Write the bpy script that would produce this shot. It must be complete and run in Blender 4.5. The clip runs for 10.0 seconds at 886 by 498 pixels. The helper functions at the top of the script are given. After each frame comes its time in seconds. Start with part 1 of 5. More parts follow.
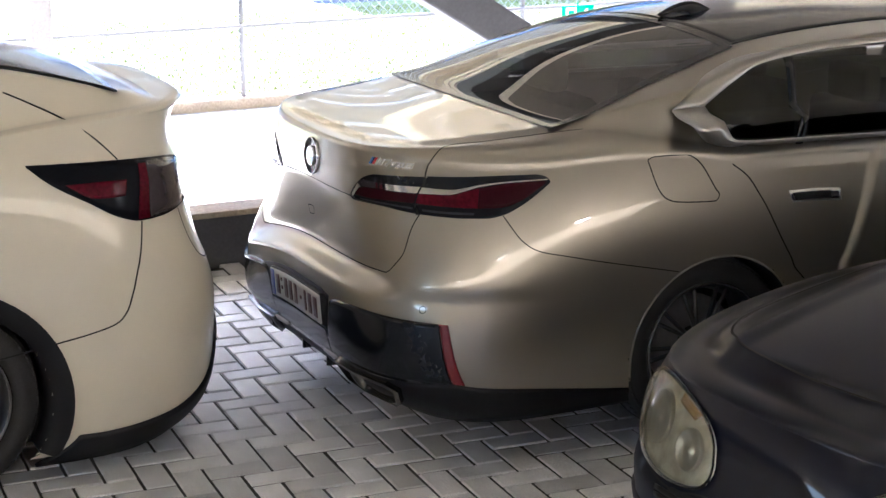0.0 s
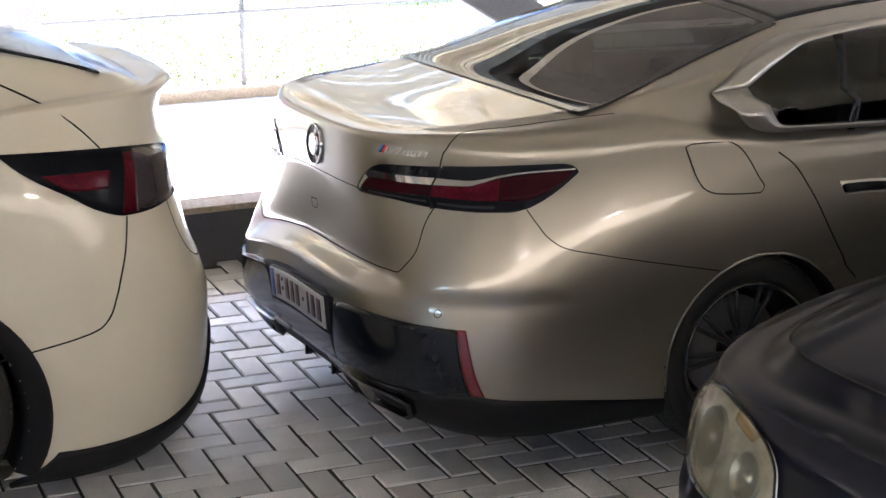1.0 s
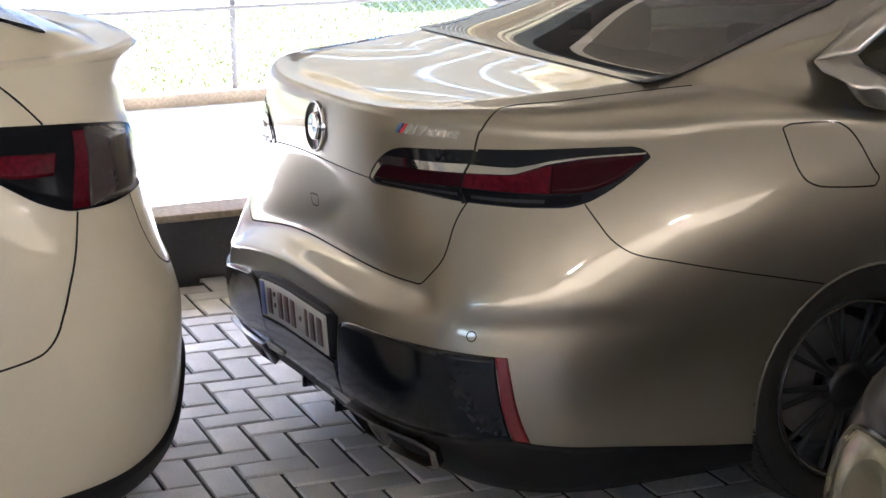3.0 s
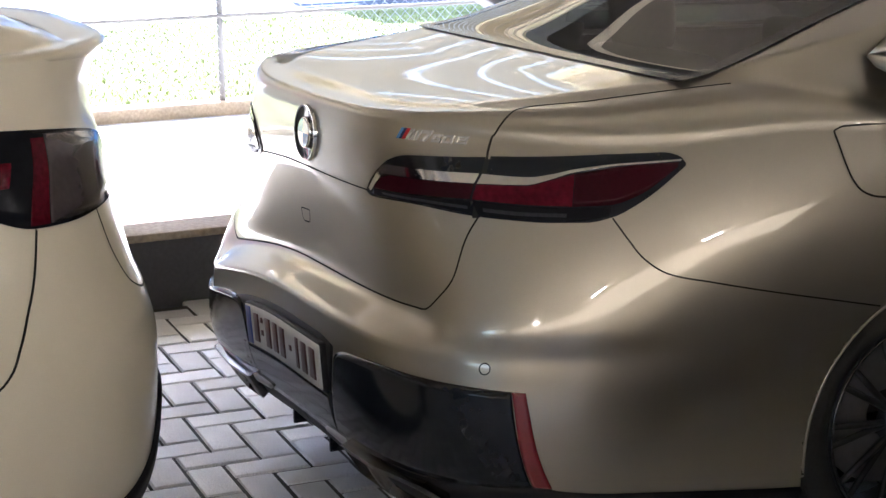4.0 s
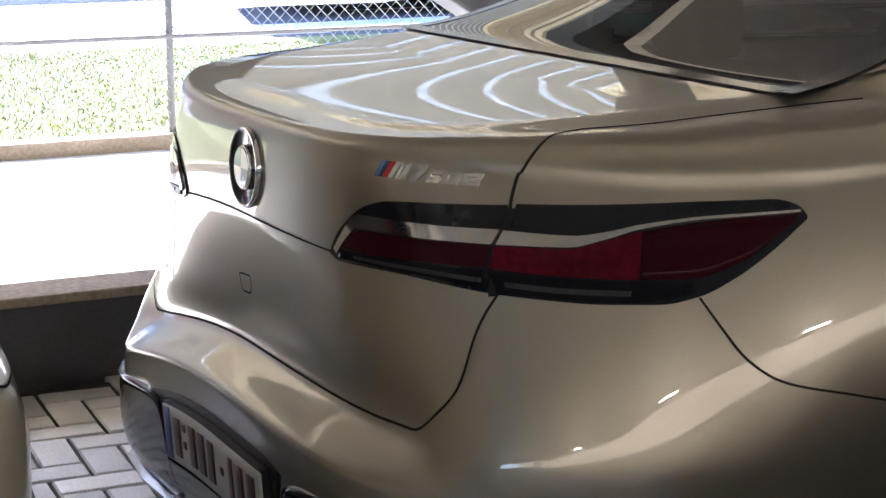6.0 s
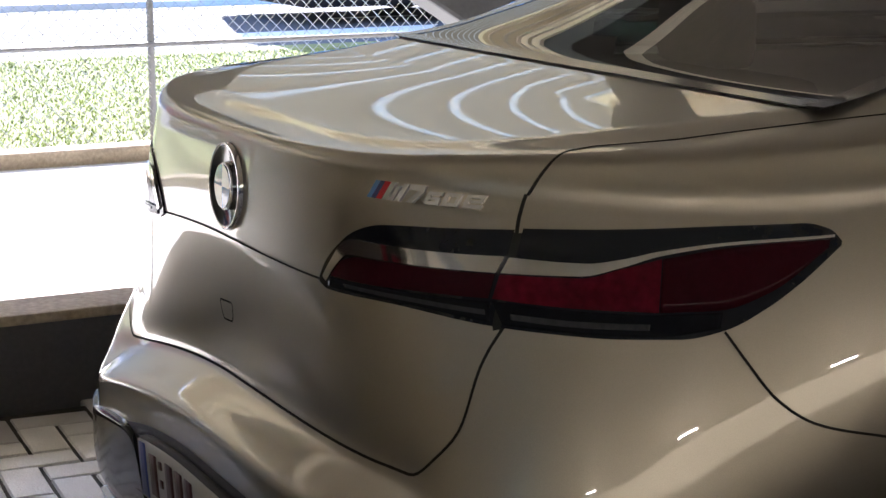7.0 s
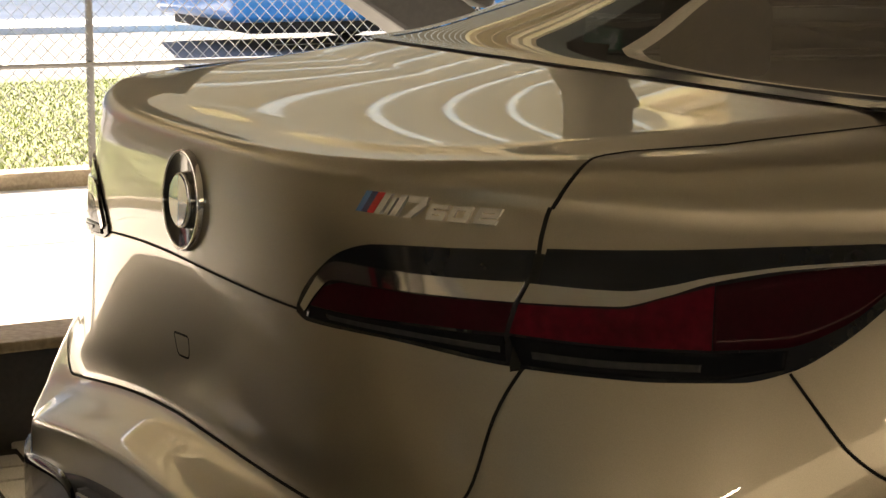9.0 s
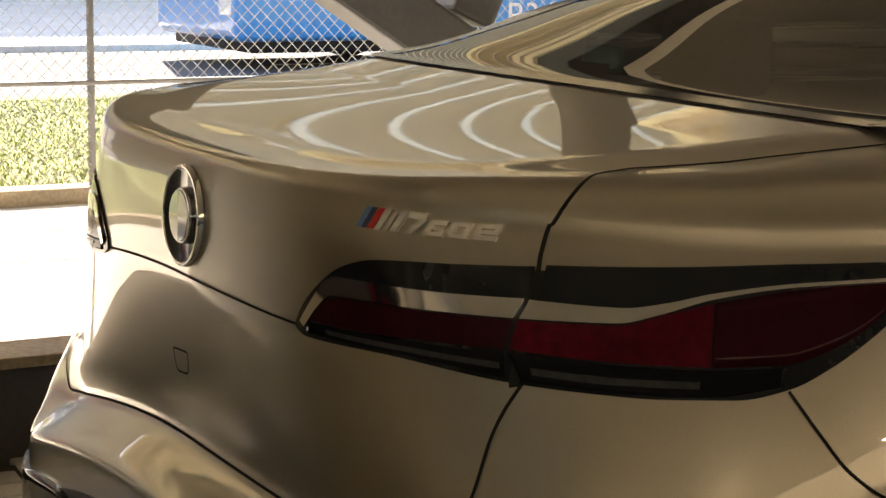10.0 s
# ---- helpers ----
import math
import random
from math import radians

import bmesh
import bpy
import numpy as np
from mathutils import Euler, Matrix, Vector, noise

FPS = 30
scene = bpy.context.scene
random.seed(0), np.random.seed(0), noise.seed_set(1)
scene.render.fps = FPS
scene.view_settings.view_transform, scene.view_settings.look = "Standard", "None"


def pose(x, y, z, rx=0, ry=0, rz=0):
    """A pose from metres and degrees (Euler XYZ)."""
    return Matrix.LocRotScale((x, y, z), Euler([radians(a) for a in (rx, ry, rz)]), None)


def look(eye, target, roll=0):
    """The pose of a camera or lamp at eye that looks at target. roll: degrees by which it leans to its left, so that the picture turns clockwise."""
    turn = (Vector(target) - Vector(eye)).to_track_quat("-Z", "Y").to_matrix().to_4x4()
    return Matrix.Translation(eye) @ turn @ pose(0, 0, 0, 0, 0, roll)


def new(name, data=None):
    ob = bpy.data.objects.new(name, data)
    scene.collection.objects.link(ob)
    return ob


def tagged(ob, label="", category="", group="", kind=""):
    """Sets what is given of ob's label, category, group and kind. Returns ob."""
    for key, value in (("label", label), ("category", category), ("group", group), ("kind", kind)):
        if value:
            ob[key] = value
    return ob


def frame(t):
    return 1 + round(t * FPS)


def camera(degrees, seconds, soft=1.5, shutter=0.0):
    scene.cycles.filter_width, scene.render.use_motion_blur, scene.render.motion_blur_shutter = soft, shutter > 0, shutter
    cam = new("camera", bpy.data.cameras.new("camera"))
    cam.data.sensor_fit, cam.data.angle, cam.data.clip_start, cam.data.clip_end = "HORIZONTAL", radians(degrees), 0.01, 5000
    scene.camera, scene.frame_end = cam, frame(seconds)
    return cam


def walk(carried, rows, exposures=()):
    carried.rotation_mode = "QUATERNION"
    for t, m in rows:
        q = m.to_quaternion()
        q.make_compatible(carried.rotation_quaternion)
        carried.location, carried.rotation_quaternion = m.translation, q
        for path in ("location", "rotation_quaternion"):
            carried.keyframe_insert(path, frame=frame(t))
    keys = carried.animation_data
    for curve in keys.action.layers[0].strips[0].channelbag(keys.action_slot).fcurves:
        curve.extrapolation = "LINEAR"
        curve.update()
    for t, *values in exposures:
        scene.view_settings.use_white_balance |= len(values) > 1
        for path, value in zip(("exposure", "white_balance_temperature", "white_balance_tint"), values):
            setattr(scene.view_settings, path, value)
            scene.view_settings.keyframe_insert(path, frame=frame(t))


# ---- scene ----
cam = camera(28, 10.0)
PATH = [
    (0.0, look((6.345, -2.393, 2.397), (1.607, -0.176, 1.055), -0.31)),
    (0.5, look((6.338, -2.372, 2.420), (1.591, -0.192, 1.052), -0.54)),
    (1.0, look((5.790, -2.177, 2.257), (1.442, -0.157, 1.009), -0.45)),
    (1.5, look((5.266, -1.991, 2.101), (1.322, -0.139, 0.978), -0.44)),
    (2.0, look((5.037, -1.900, 2.038), (1.335, -0.168, 0.989), -0.55)),
    (2.5, look((4.905, -1.846, 1.979), (1.388, -0.209, 1.007), -0.32)),
    (4.0, look((4.209, -1.593, 1.776), (1.142, -0.141, 0.986), -0.55)),
    (4.5, look((3.998, -1.470, 1.784), (1.146, -0.147, 1.026), -0.59)),
    (5.0, look((3.624, -1.348, 1.702), (1.062, -0.115, 1.040), -0.29)),
    (5.5, look((3.263, -1.192, 1.603), (1.005, -0.088, 1.060), -0.20)),
    (7.0, look((2.783, -0.988, 1.536), (0.932, -0.051, 1.109), 0.01)),
    (7.5, look((2.775, -1.007, 1.521), (0.949, -0.066, 1.117), 0.10)),
    (8.0, look((2.651, -0.952, 1.478), (0.906, -0.047, 1.108), 0.41)),
    (8.5, look((2.399, -0.848, 1.436), (0.878, -0.037, 1.112), 0.44)),
    (9.0, look((2.386, -0.875, 1.442), (0.887, -0.048, 1.123), 0.64)),
    (9.5, look((2.405, -0.856, 1.438), (0.893, -0.047, 1.133), 0.64)),
    (10.0, look((2.389, -0.877, 1.437), (0.887, -0.048, 1.138), 0.96)),
]
EXPOSURES = [(0.0, 3.54, 5450, 21.5), (2.5, 3.5, 5550, 21.0), (5.5, 2.98, 5600, 20.5), (7.5, 2.28, 6150, 18.0), (8.5, 2.15, 8000, 16.0), (10.0, 2.15, 8000, 16.5)]
walk(cam, PATH, EXPOSURES)

# ---- daylight ----
world = bpy.data.worlds.new("sky")
scene.world = world
world.use_nodes = True
wn = world.node_tree
sky = wn.nodes.new("ShaderNodeTexSky")
sky.sky_type, sky.sun_disc = 'NISHITA', False
SUN_ELEVATION, SUN_AZIMUTH = radians(36), radians(-74)
sky.sun_elevation, sky.sun_rotation = SUN_ELEVATION, SUN_AZIMUTH
wn.links.new(sky.outputs[0], wn.nodes["Background"].inputs[0])
wn.nodes["Background"].inputs[1].default_value = 0.15
sun = new("sun", bpy.data.lights.new("sun", 'SUN'))
sun.data.energy, sun.data.angle, sun.data.color = 5.0, radians(0.6), (1.0, 0.95, 0.86)
sun_from = Vector((math.sin(SUN_AZIMUTH) * math.cos(SUN_ELEVATION), math.cos(SUN_AZIMUTH) * math.cos(SUN_ELEVATION), math.sin(SUN_ELEVATION)))
sun.matrix_world = look(sun_from * 30, (0, 0, 0))


# ---- materials ----
def material(name, base, rough=0.5, metal=0.0, coat=0.0, grain=0.0, scale=40.0, stain=0.0, stain_scale=2.0, bump=0.0, bump_scale=None, vary=0.0, spec=0.5, emit=0.0, transmit=0.0, rough_vary=0.0):
    """A surface with its colour varied at two sizes (grain and stain), a fine relief, and a shift from piece to piece (vary)."""
    m = bpy.data.materials.new(name)
    m.use_nodes = True
    t = m.node_tree
    b = t.nodes["Principled BSDF"]
    b.inputs["Base Color"].default_value = (*base, 1)
    b.inputs["Roughness"].default_value, b.inputs["Metallic"].default_value = rough, metal
    b.inputs["Coat Weight"].default_value, b.inputs["Coat Roughness"].default_value = coat, 0.02
    b.inputs["Specular IOR Level"].default_value = spec
    b.inputs["Transmission Weight"].default_value = transmit
    if emit:
        b.inputs["Emission Color"].default_value = (*base, 1)
        b.inputs["Emission Strength"].default_value = emit
    where = t.nodes.new("ShaderNodeTexCoord")

    def noise_node(size, detail=3.0):
        n = t.nodes.new("ShaderNodeTexNoise")
        n.inputs["Scale"].default_value, n.inputs["Detail"].default_value = size, detail
        t.links.new(where.outputs["Object"], n.inputs["Vector"])
        return n.outputs["Fac"]

    def scaled(value, lo, hi):
        r = t.nodes.new("ShaderNodeMapRange")
        r.inputs["From Min"].default_value, r.inputs["From Max"].default_value = 0.3, 0.7
        r.inputs["To Min"].default_value, r.inputs["To Max"].default_value = lo, hi
        t.links.new(value, r.inputs["Value"])
        return r.outputs["Result"]

    factor = None
    def times(a, c):
        if a is None:
            return c
        n = t.nodes.new("ShaderNodeMath")
        n.operation = 'MULTIPLY'
        t.links.new(a, n.inputs[0])
        t.links.new(c, n.inputs[1])
        return n.outputs[0]

    if grain:
        factor = times(factor, scaled(noise_node(scale, 4), 1 - grain, 1 + grain))
    if stain:
        factor = times(factor, scaled(noise_node(stain_scale, 5), 1 - stain, 1 + stain * 0.6))
    if vary:
        info = t.nodes.new("ShaderNodeObjectInfo")
        geo = t.nodes.new("ShaderNodeNewGeometry")
        both = t.nodes.new("ShaderNodeMath")
        both.operation = 'ADD'
        t.links.new(info.outputs["Random"], both.inputs[0])
        t.links.new(geo.outputs["Random Per Island"], both.inputs[1])
        wrap = t.nodes.new("ShaderNodeMath")
        wrap.operation = 'FRACT'
        t.links.new(both.outputs[0], wrap.inputs[0])
        r = t.nodes.new("ShaderNodeMapRange")
        r.inputs["To Min"].default_value, r.inputs["To Max"].default_value = 1 - vary, 1 + vary
        t.links.new(wrap.outputs[0], r.inputs["Value"])
        factor = times(factor, r.outputs["Result"])
    if factor is not None:
        mix = t.nodes.new("ShaderNodeMix")
        mix.data_type, mix.blend_type = 'RGBA', 'MULTIPLY'
        mix.inputs["Factor"].default_value = 1
        mix.inputs[6].default_value = (*base, 1)
        t.links.new(factor, mix.inputs[7])
        t.links.new(mix.outputs[2], b.inputs["Base Color"])
    if rough_vary:
        t.links.new(scaled(noise_node(stain_scale * 3, 4), max(0.0, rough - rough_vary), rough + rough_vary), b.inputs["Roughness"])
    if bump:
        bm_node = t.nodes.new("ShaderNodeBump")
        bm_node.inputs["Strength"].default_value, bm_node.inputs["Distance"].default_value = bump, 0.004
        t.links.new(noise_node(bump_scale or scale, 4), bm_node.inputs["Height"])
        t.links.new(bm_node.outputs[0], b.inputs["Normal"])
    return m


paint = material("champagne_metallic_paint", (0.37, 0.338, 0.282), 0.36, 0.88, coat=1.0, grain=0.07, scale=900, stain=0.03, stain_scale=3)
paint.node_tree.nodes["Principled BSDF"].inputs["Coat IOR"].default_value = 1.68
paint.node_tree.nodes["Principled BSDF"].inputs["Coat Roughness"].default_value = 0.013
white_paint = material("pearl_white_paint", (0.68, 0.628, 0.505), 0.35, 0.0, coat=0.8, grain=0.02, scale=300, stain=0.05, stain_scale=3, rough_vary=0.05)
navy_paint = material("navy_paint", (0.004, 0.005, 0.012), 0.35, 0.0, coat=0.55, spec=0.05, grain=0.2, scale=700, stain=0.08, stain_scale=3)
gloss_black = material("gloss_black_plastic", (0.009, 0.011, 0.016), 0.12, spec=0.42, grain=0.03, scale=60)
satin_black = material("satin_black_plastic", (0.010, 0.010, 0.012), 0.5, spec=0.25, grain=0.15, scale=200, stain=0.2, stain_scale=6, bump=0.15)
gap_black = material("shut_gap_black", (0.004, 0.004, 0.004), 0.9)
rubber = material("tyre_rubber", (0.022, 0.021, 0.02), 0.75, grain=0.2, scale=120, stain=0.25, stain_scale=7, bump=0.2)
chrome = material("polished_chrome", (0.72, 0.72, 0.72), 0.08, 1.0, grain=0.02, scale=50)
satin_chrome = material("satin_chrome", (0.47, 0.455, 0.43), 0.28, 1.0, grain=0.03, scale=80)
dark_alloy = material("dark_alloy", (0.05, 0.052, 0.055), 0.32, 0.7, grain=0.08, scale=60)
lens_red = material("red_lens", (0.080, 0.004, 0.012), 0.14, spec=0.16, grain=0.3, scale=70, stain=0.25, stain_scale=9)
lens_dark_red = material("dark_red_lens", (0.030, 0.004, 0.008), 0.14, spec=0.12, grain=0.1, scale=120)
lens_smoke = material("smoked_lens", (0.008, 0.009, 0.012), 0.16, spec=0.05, grain=0.1, scale=60)
lens_grey = material("grey_lens", (0.050, 0.040, 0.044), 0.15, coat=0.35, grain=0.1, scale=60)
lens_bar = material("dark_light_bar", (0.035, 0.037, 0.042), 0.2, spec=0.3, grain=0.15, scale=90)
badge_silver = material("badge_silver", (0.80, 0.79, 0.76), 0.22, 0.55, grain=0.05, scale=90)
smoked_chrome = material("smoked_chrome", (0.20, 0.195, 0.19), 0.22, 1.0, grain=0.05, scale=60)
reflector_red = material("red_reflector", (0.15, 0.008, 0.014), 0.25, coat=1.0, grain=0.25, scale=400)
plate_white = material("plate_white", (0.42, 0.42, 0.40), 0.35, grain=0.03, scale=80, stain=0.06, stain_scale=12)
plate_red = material("plate_dark_red", (0.055, 0.014, 0.016), 0.4)
euro_blue = material("plate_blue", (0.05, 0.08, 0.32), 0.4)
badge_blue = material("badge_blue", (0.08, 0.2, 0.5), 0.25, coat=1.0)
badge_navy = material("badge_navy", (0.015, 0.02, 0.10), 0.25, coat=1.0)
badge_red = material("badge_red", (0.5, 0.02, 0.03), 0.25, coat=1.0)
white_enamel = material("white_enamel", (0.75, 0.75, 0.74), 0.2, coat=1.0)
interior_dark = material("dark_cabin_cloth", (0.035, 0.034, 0.033), 0.8, grain=0.2, scale=90)
headlamp_bowl = material("headlamp_reflector", (0.84, 0.81, 0.70), 0.25, 0.35, grain=0.25, scale=22, stain=0.2, stain_scale=14)
paver_mat = material("concrete_paver", (0.68, 0.675, 0.66), 0.52, grain=0.30, scale=260, stain=0.22, stain_scale=5, bump=0.6, bump_scale=160, vary=0.26, rough_vary=0.1)
sand_mat = material("joint_sand", (0.035, 0.032, 0.030), 0.95, grain=0.3, scale=150, bump=0.4)
slab_mat = material("pale_concrete_slab", (0.62, 0.60, 0.56), 0.85, grain=0.12, scale=120, stain=0.12, stain_scale=0.8, bump=0.2)
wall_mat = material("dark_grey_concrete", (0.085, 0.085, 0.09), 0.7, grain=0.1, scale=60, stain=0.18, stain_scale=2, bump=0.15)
timber = material("weathered_timber", (0.40, 0.33, 0.24), 0.8, grain=0.2, scale=50, stain=0.2, stain_scale=3, bump=0.3)
tube_light = material("light_tube", (1.0, 0.90, 0.74), 0.4, emit=30.0)
ceiling_mat = material("cream_ceiling", (0.80, 0.71, 0.54), 0.7, grain=0.06, scale=30, stain=0.10, stain_scale=0.6)
dark_panel = material("dark_brown_soffit", (0.13, 0.105, 0.072), 0.7, grain=0.1, scale=20, stain=0.15, stain_scale=0.8)
rib_mat = material("pale_rib", (0.70, 0.65, 0.55), 0.6, grain=0.04, scale=40)
concrete = material("column_concrete", (0.45, 0.44, 0.43), 0.8, grain=0.12, scale=60, stain=0.12, stain_scale=2, bump=0.2)
steel_grey = material("painted_grey_steel", (0.20, 0.20, 0.205), 0.45, 0.0, grain=0.08, scale=40, stain=0.15, stain_scale=3)
# grey steel with the shade it stands in put into the colour
shaded_steel = material("dark_grey_steel", (0.075, 0.076, 0.08), 0.5, grain=0.1, scale=40, stain=0.15, stain_scale=3)
cladding = material("tan_cladding", (0.36, 0.265, 0.155), 0.7, grain=0.06, scale=30, stain=0.12, stain_scale=0.5)
ledge_tan = material("tan_ledge", (0.86, 0.78, 0.64), 0.7, grain=0.06, scale=30, stain=0.1, stain_scale=0.6)
bounce_ochre = material("ochre_render", (0.27, 0.225, 0.145), 0.8, grain=0.08, scale=20, stain=0.12, stain_scale=0.4)
floor_grey = material("worn_floor_concrete", (0.13, 0.13, 0.13), 0.75, grain=0.15, scale=40, stain=0.2, stain_scale=1.2, bump=0.2)
galvanised = material("galvanised_steel", (0.42, 0.43, 0.44), 0.4, 0.9, grain=0.15, scale=80)
asphalt = material("asphalt", (0.10, 0.105, 0.118), 0.9, grain=0.3, scale=150, stain=0.15, stain_scale=0.7, bump=0.4)
road_white = material("road_marking", (0.75, 0.75, 0.73), 0.8, grain=0.15, scale=80)
grass_mat = material("grass_blade", (0.22, 0.27, 0.075), 0.7, grain=0.3, scale=8, stain=0.35, stain_scale=0.9, vary=0.35)
soil_mat = material("grass_soil", (0.23, 0.26, 0.09), 0.95, grain=0.3, scale=30, stain=0.3, stain_scale=1.5, bump=0.4)
bus_blue = material("bus_blue_paint", (0.015, 0.24, 0.62), 0.3, coat=1.0, grain=0.03, scale=10, stain=0.05, stain_scale=1)
bus_red = material("bus_red_paint", (0.42, 0.03, 0.05), 0.3, coat=1.0, grain=0.03, scale=10, stain=0.05, stain_scale=1)
bus_window = material("bus_dark_glass", (0.02, 0.024, 0.03), 0.06, coat=1.0)
white_shell = material("white_vehicle_paint", (0.7, 0.7, 0.7), 0.3, coat=1.0, stain=0.05)
sign_green = material("exit_sign_green", (0.0, 0.28, 0.12), 0.4, emit=0.25)
sign_white = material("exit_sign_white", (0.85, 0.9, 0.86), 0.4, emit=0.4)


def tinted_glass(name, tint, rough=0.0):
    m = bpy.data.materials.new(name)
    m.use_nodes = True
    t = m.node_tree
    out = t.nodes["Material Output"]
    t.nodes.remove(t.nodes["Principled BSDF"])
    clear = t.nodes.new("ShaderNodeBsdfTransparent")
    clear.inputs[0].default_value = (*tint, 1)
    gloss = t.nodes.new("ShaderNodeBsdfGlossy")
    gloss.inputs["Roughness"].default_value = rough
    fres = t.nodes.new("ShaderNodeFresnel")
    fres.inputs[0].default_value = 1.62
    mix = t.nodes.new("ShaderNodeMixShader")
    t.links.new(fres.outputs[0], mix.inputs[0])
    t.links.new(clear.outputs[0], mix.inputs[1])
    t.links.new(gloss.outputs[0], mix.inputs[2])
    t.links.new(mix.outputs[0], out.inputs[0])
    return m


car_glass = tinted_glass("tinted_car_glass", (0.115, 0.122, 0.125))
hazed_lens = tinted_glass("hazed_lens", (0.9, 0.87, 0.76))
haze = hazed_lens.node_tree
haze_film = haze.nodes.new("ShaderNodeBsdfDiffuse")
haze_film.inputs[0].default_value = (0.62, 0.58, 0.44, 1)
haze_mix = haze.nodes.new("ShaderNodeMixShader")
haze_noise = haze.nodes.new("ShaderNodeTexNoise")
haze_noise.inputs["Scale"].default_value = 7
haze_range = haze.nodes.new("ShaderNodeMapRange")
haze_range.inputs["To Min"].default_value, haze_range.inputs["To Max"].default_value = 0.04, 0.22
haze.links.new(haze_noise.outputs["Fac"], haze_range.inputs["Value"])
haze.links.new(haze_range.outputs["Result"], haze_mix.inputs[0])
haze.links.new(haze.nodes["Material Output"].inputs[0].links[0].from_socket, haze_mix.inputs[1])
haze.links.new(haze_film.outputs[0], haze_mix.inputs[2])
haze.links.new(haze_mix.outputs[0], haze.nodes["Material Output"].inputs[0])
clear_lens = tinted_glass("clear_lens", (0.9, 0.9, 0.86))


# ---- building helpers ----
def mesh_of(name, verts, faces, mat, smooth=True):
    me = bpy.data.meshes.new(name)
    me.from_pydata([tuple(v) for v in verts], [], faces)
    me.materials.append(mat)
    me.polygons.foreach_set("use_smooth", [smooth] * len(me.polygons))
    me.update()
    return me


def part(name, data, parent=None, label="", mat=None, smooth=True):
    """Links a mesh, or (verts, faces), or a bmesh, as one part of a thing."""
    if isinstance(data, bmesh.types.BMesh):
        me = bpy.data.meshes.new(name)
        data.to_mesh(me)
        data.free()
        me.materials.append(mat)
        me.polygons.foreach_set("use_smooth", [smooth] * len(me.polygons))
        data = me
    elif isinstance(data, tuple):
        data = mesh_of(name, data[0], data[1], mat, smooth)
    ob = new(name, data)
    if parent:
        ob.parent = parent
    if label:
        tagged(ob, label=label)
    return ob


def thing(name, label, category, m=None, group="", kind=""):
    ob = new(name)
    ob.empty_display_size = 0.1
    if m is not None:
        ob.matrix_basis = m
    return tagged(ob, label, category, group, kind)


def sharp(ob, degrees=40):
    """Keeps hard edges hard under smooth shading."""
    me = ob.data
    bm = bmesh.new()
    bm.from_mesh(me)
    for e in bm.edges:
        if len(e.link_faces) == 2 and e.calc_face_angle(0) > radians(degrees):
            e.smooth = False
    bm.to_mesh(me)
    bm.free()
    return ob


def box(lo, hi, bevel=0.0, segments=2):
    bm = bmesh.new()
    bmesh.ops.create_cube(bm, size=1)
    for v in bm.verts:
        v.co = Vector([lo[i] if v.co[i] < 0 else hi[i] for i in range(3)])
    if bevel:
        bmesh.ops.bevel(bm, geom=bm.edges[:], offset=bevel, segments=segments, affect='EDGES', profile=0.6)
    return bm


def rod(a, b, radius, sides=10, radius2=None):
    a, b = Vector(a), Vector(b)
    bm = bmesh.new()
    bmesh.ops.create_cone(bm, cap_ends=True, segments=sides, radius1=radius, radius2=radius if radius2 is None else radius2, depth=(b - a).length)
    bmesh.ops.transform(bm, matrix=Matrix.Translation((a + b) / 2) @ (b - a).to_track_quat('Z', 'Y').to_matrix().to_4x4(), verts=bm.verts)
    return bm


def lathe(profile, sides=48, axis='X'):
    """Turns (along, radius) pairs round an axis."""
    verts, faces = [], []
    n = len(profile)
    for k in range(sides):
        a = 2 * math.pi * k / sides
        for u, r in profile:
            verts.append((u, r * math.cos(a), r * math.sin(a)) if axis == 'X' else (r * math.cos(a), r * math.sin(a), u))
    for k in range(sides):
        q = (k + 1) % sides
        for i in range(n - 1):
            faces.append((k * n + i, q * n + i, q * n + i + 1, k * n + i + 1))
    return verts, faces


def grid_faces(rows, cols, keep=None):
    return [(i * cols + j, i * cols + j + 1, (i + 1) * cols + j + 1, (i + 1) * cols + j)
            for i in range(rows - 1) for j in range(cols - 1) if keep is None or keep(i, j)]


def smooth_line(points, n):
    """n points evenly along a smooth curve through the given ones."""
    p = np.array(points, float)
    d = np.concatenate([[0], np.cumsum(np.linalg.norm(np.diff(p, axis=0), axis=1))])
    u = np.linspace(0, d[-1], n)
    return np.stack([curve(np.c_[d, p[:, k]])(u) for k in range(p.shape[1])], 1)


def curve(knots):
    """A smooth function through a few (value, result) knots, flat-limited so that it never overshoots."""
    k = np.array(knots, float)
    x, y = k[:, 0], k[:, 1]
    h, d = np.diff(x), np.diff(y) / np.diff(x)
    m = np.zeros(len(x))
    m[0], m[-1] = d[0], d[-1]
    for i in range(1, len(x) - 1):
        if d[i - 1] * d[i] > 0:
            a, b = 2 * h[i] + h[i - 1], h[i] + 2 * h[i - 1]
            m[i] = (a + b) / (a / d[i - 1] + b / d[i])

    def value(v):
        v = np.clip(np.asarray(v, float), x[0], x[-1])
        i = np.clip(np.searchsorted(x, v) - 1, 0, len(h) - 1)
        t = (v - x[i]) / h[i]
        return ((1 + 2 * t) * (1 - t) ** 2 * y[i] + t * (1 - t) ** 2 * h[i] * m[i]
                + t * t * (3 - 2 * t) * y[i + 1] + t * t * (t - 1) * h[i] * m[i + 1])
    return value


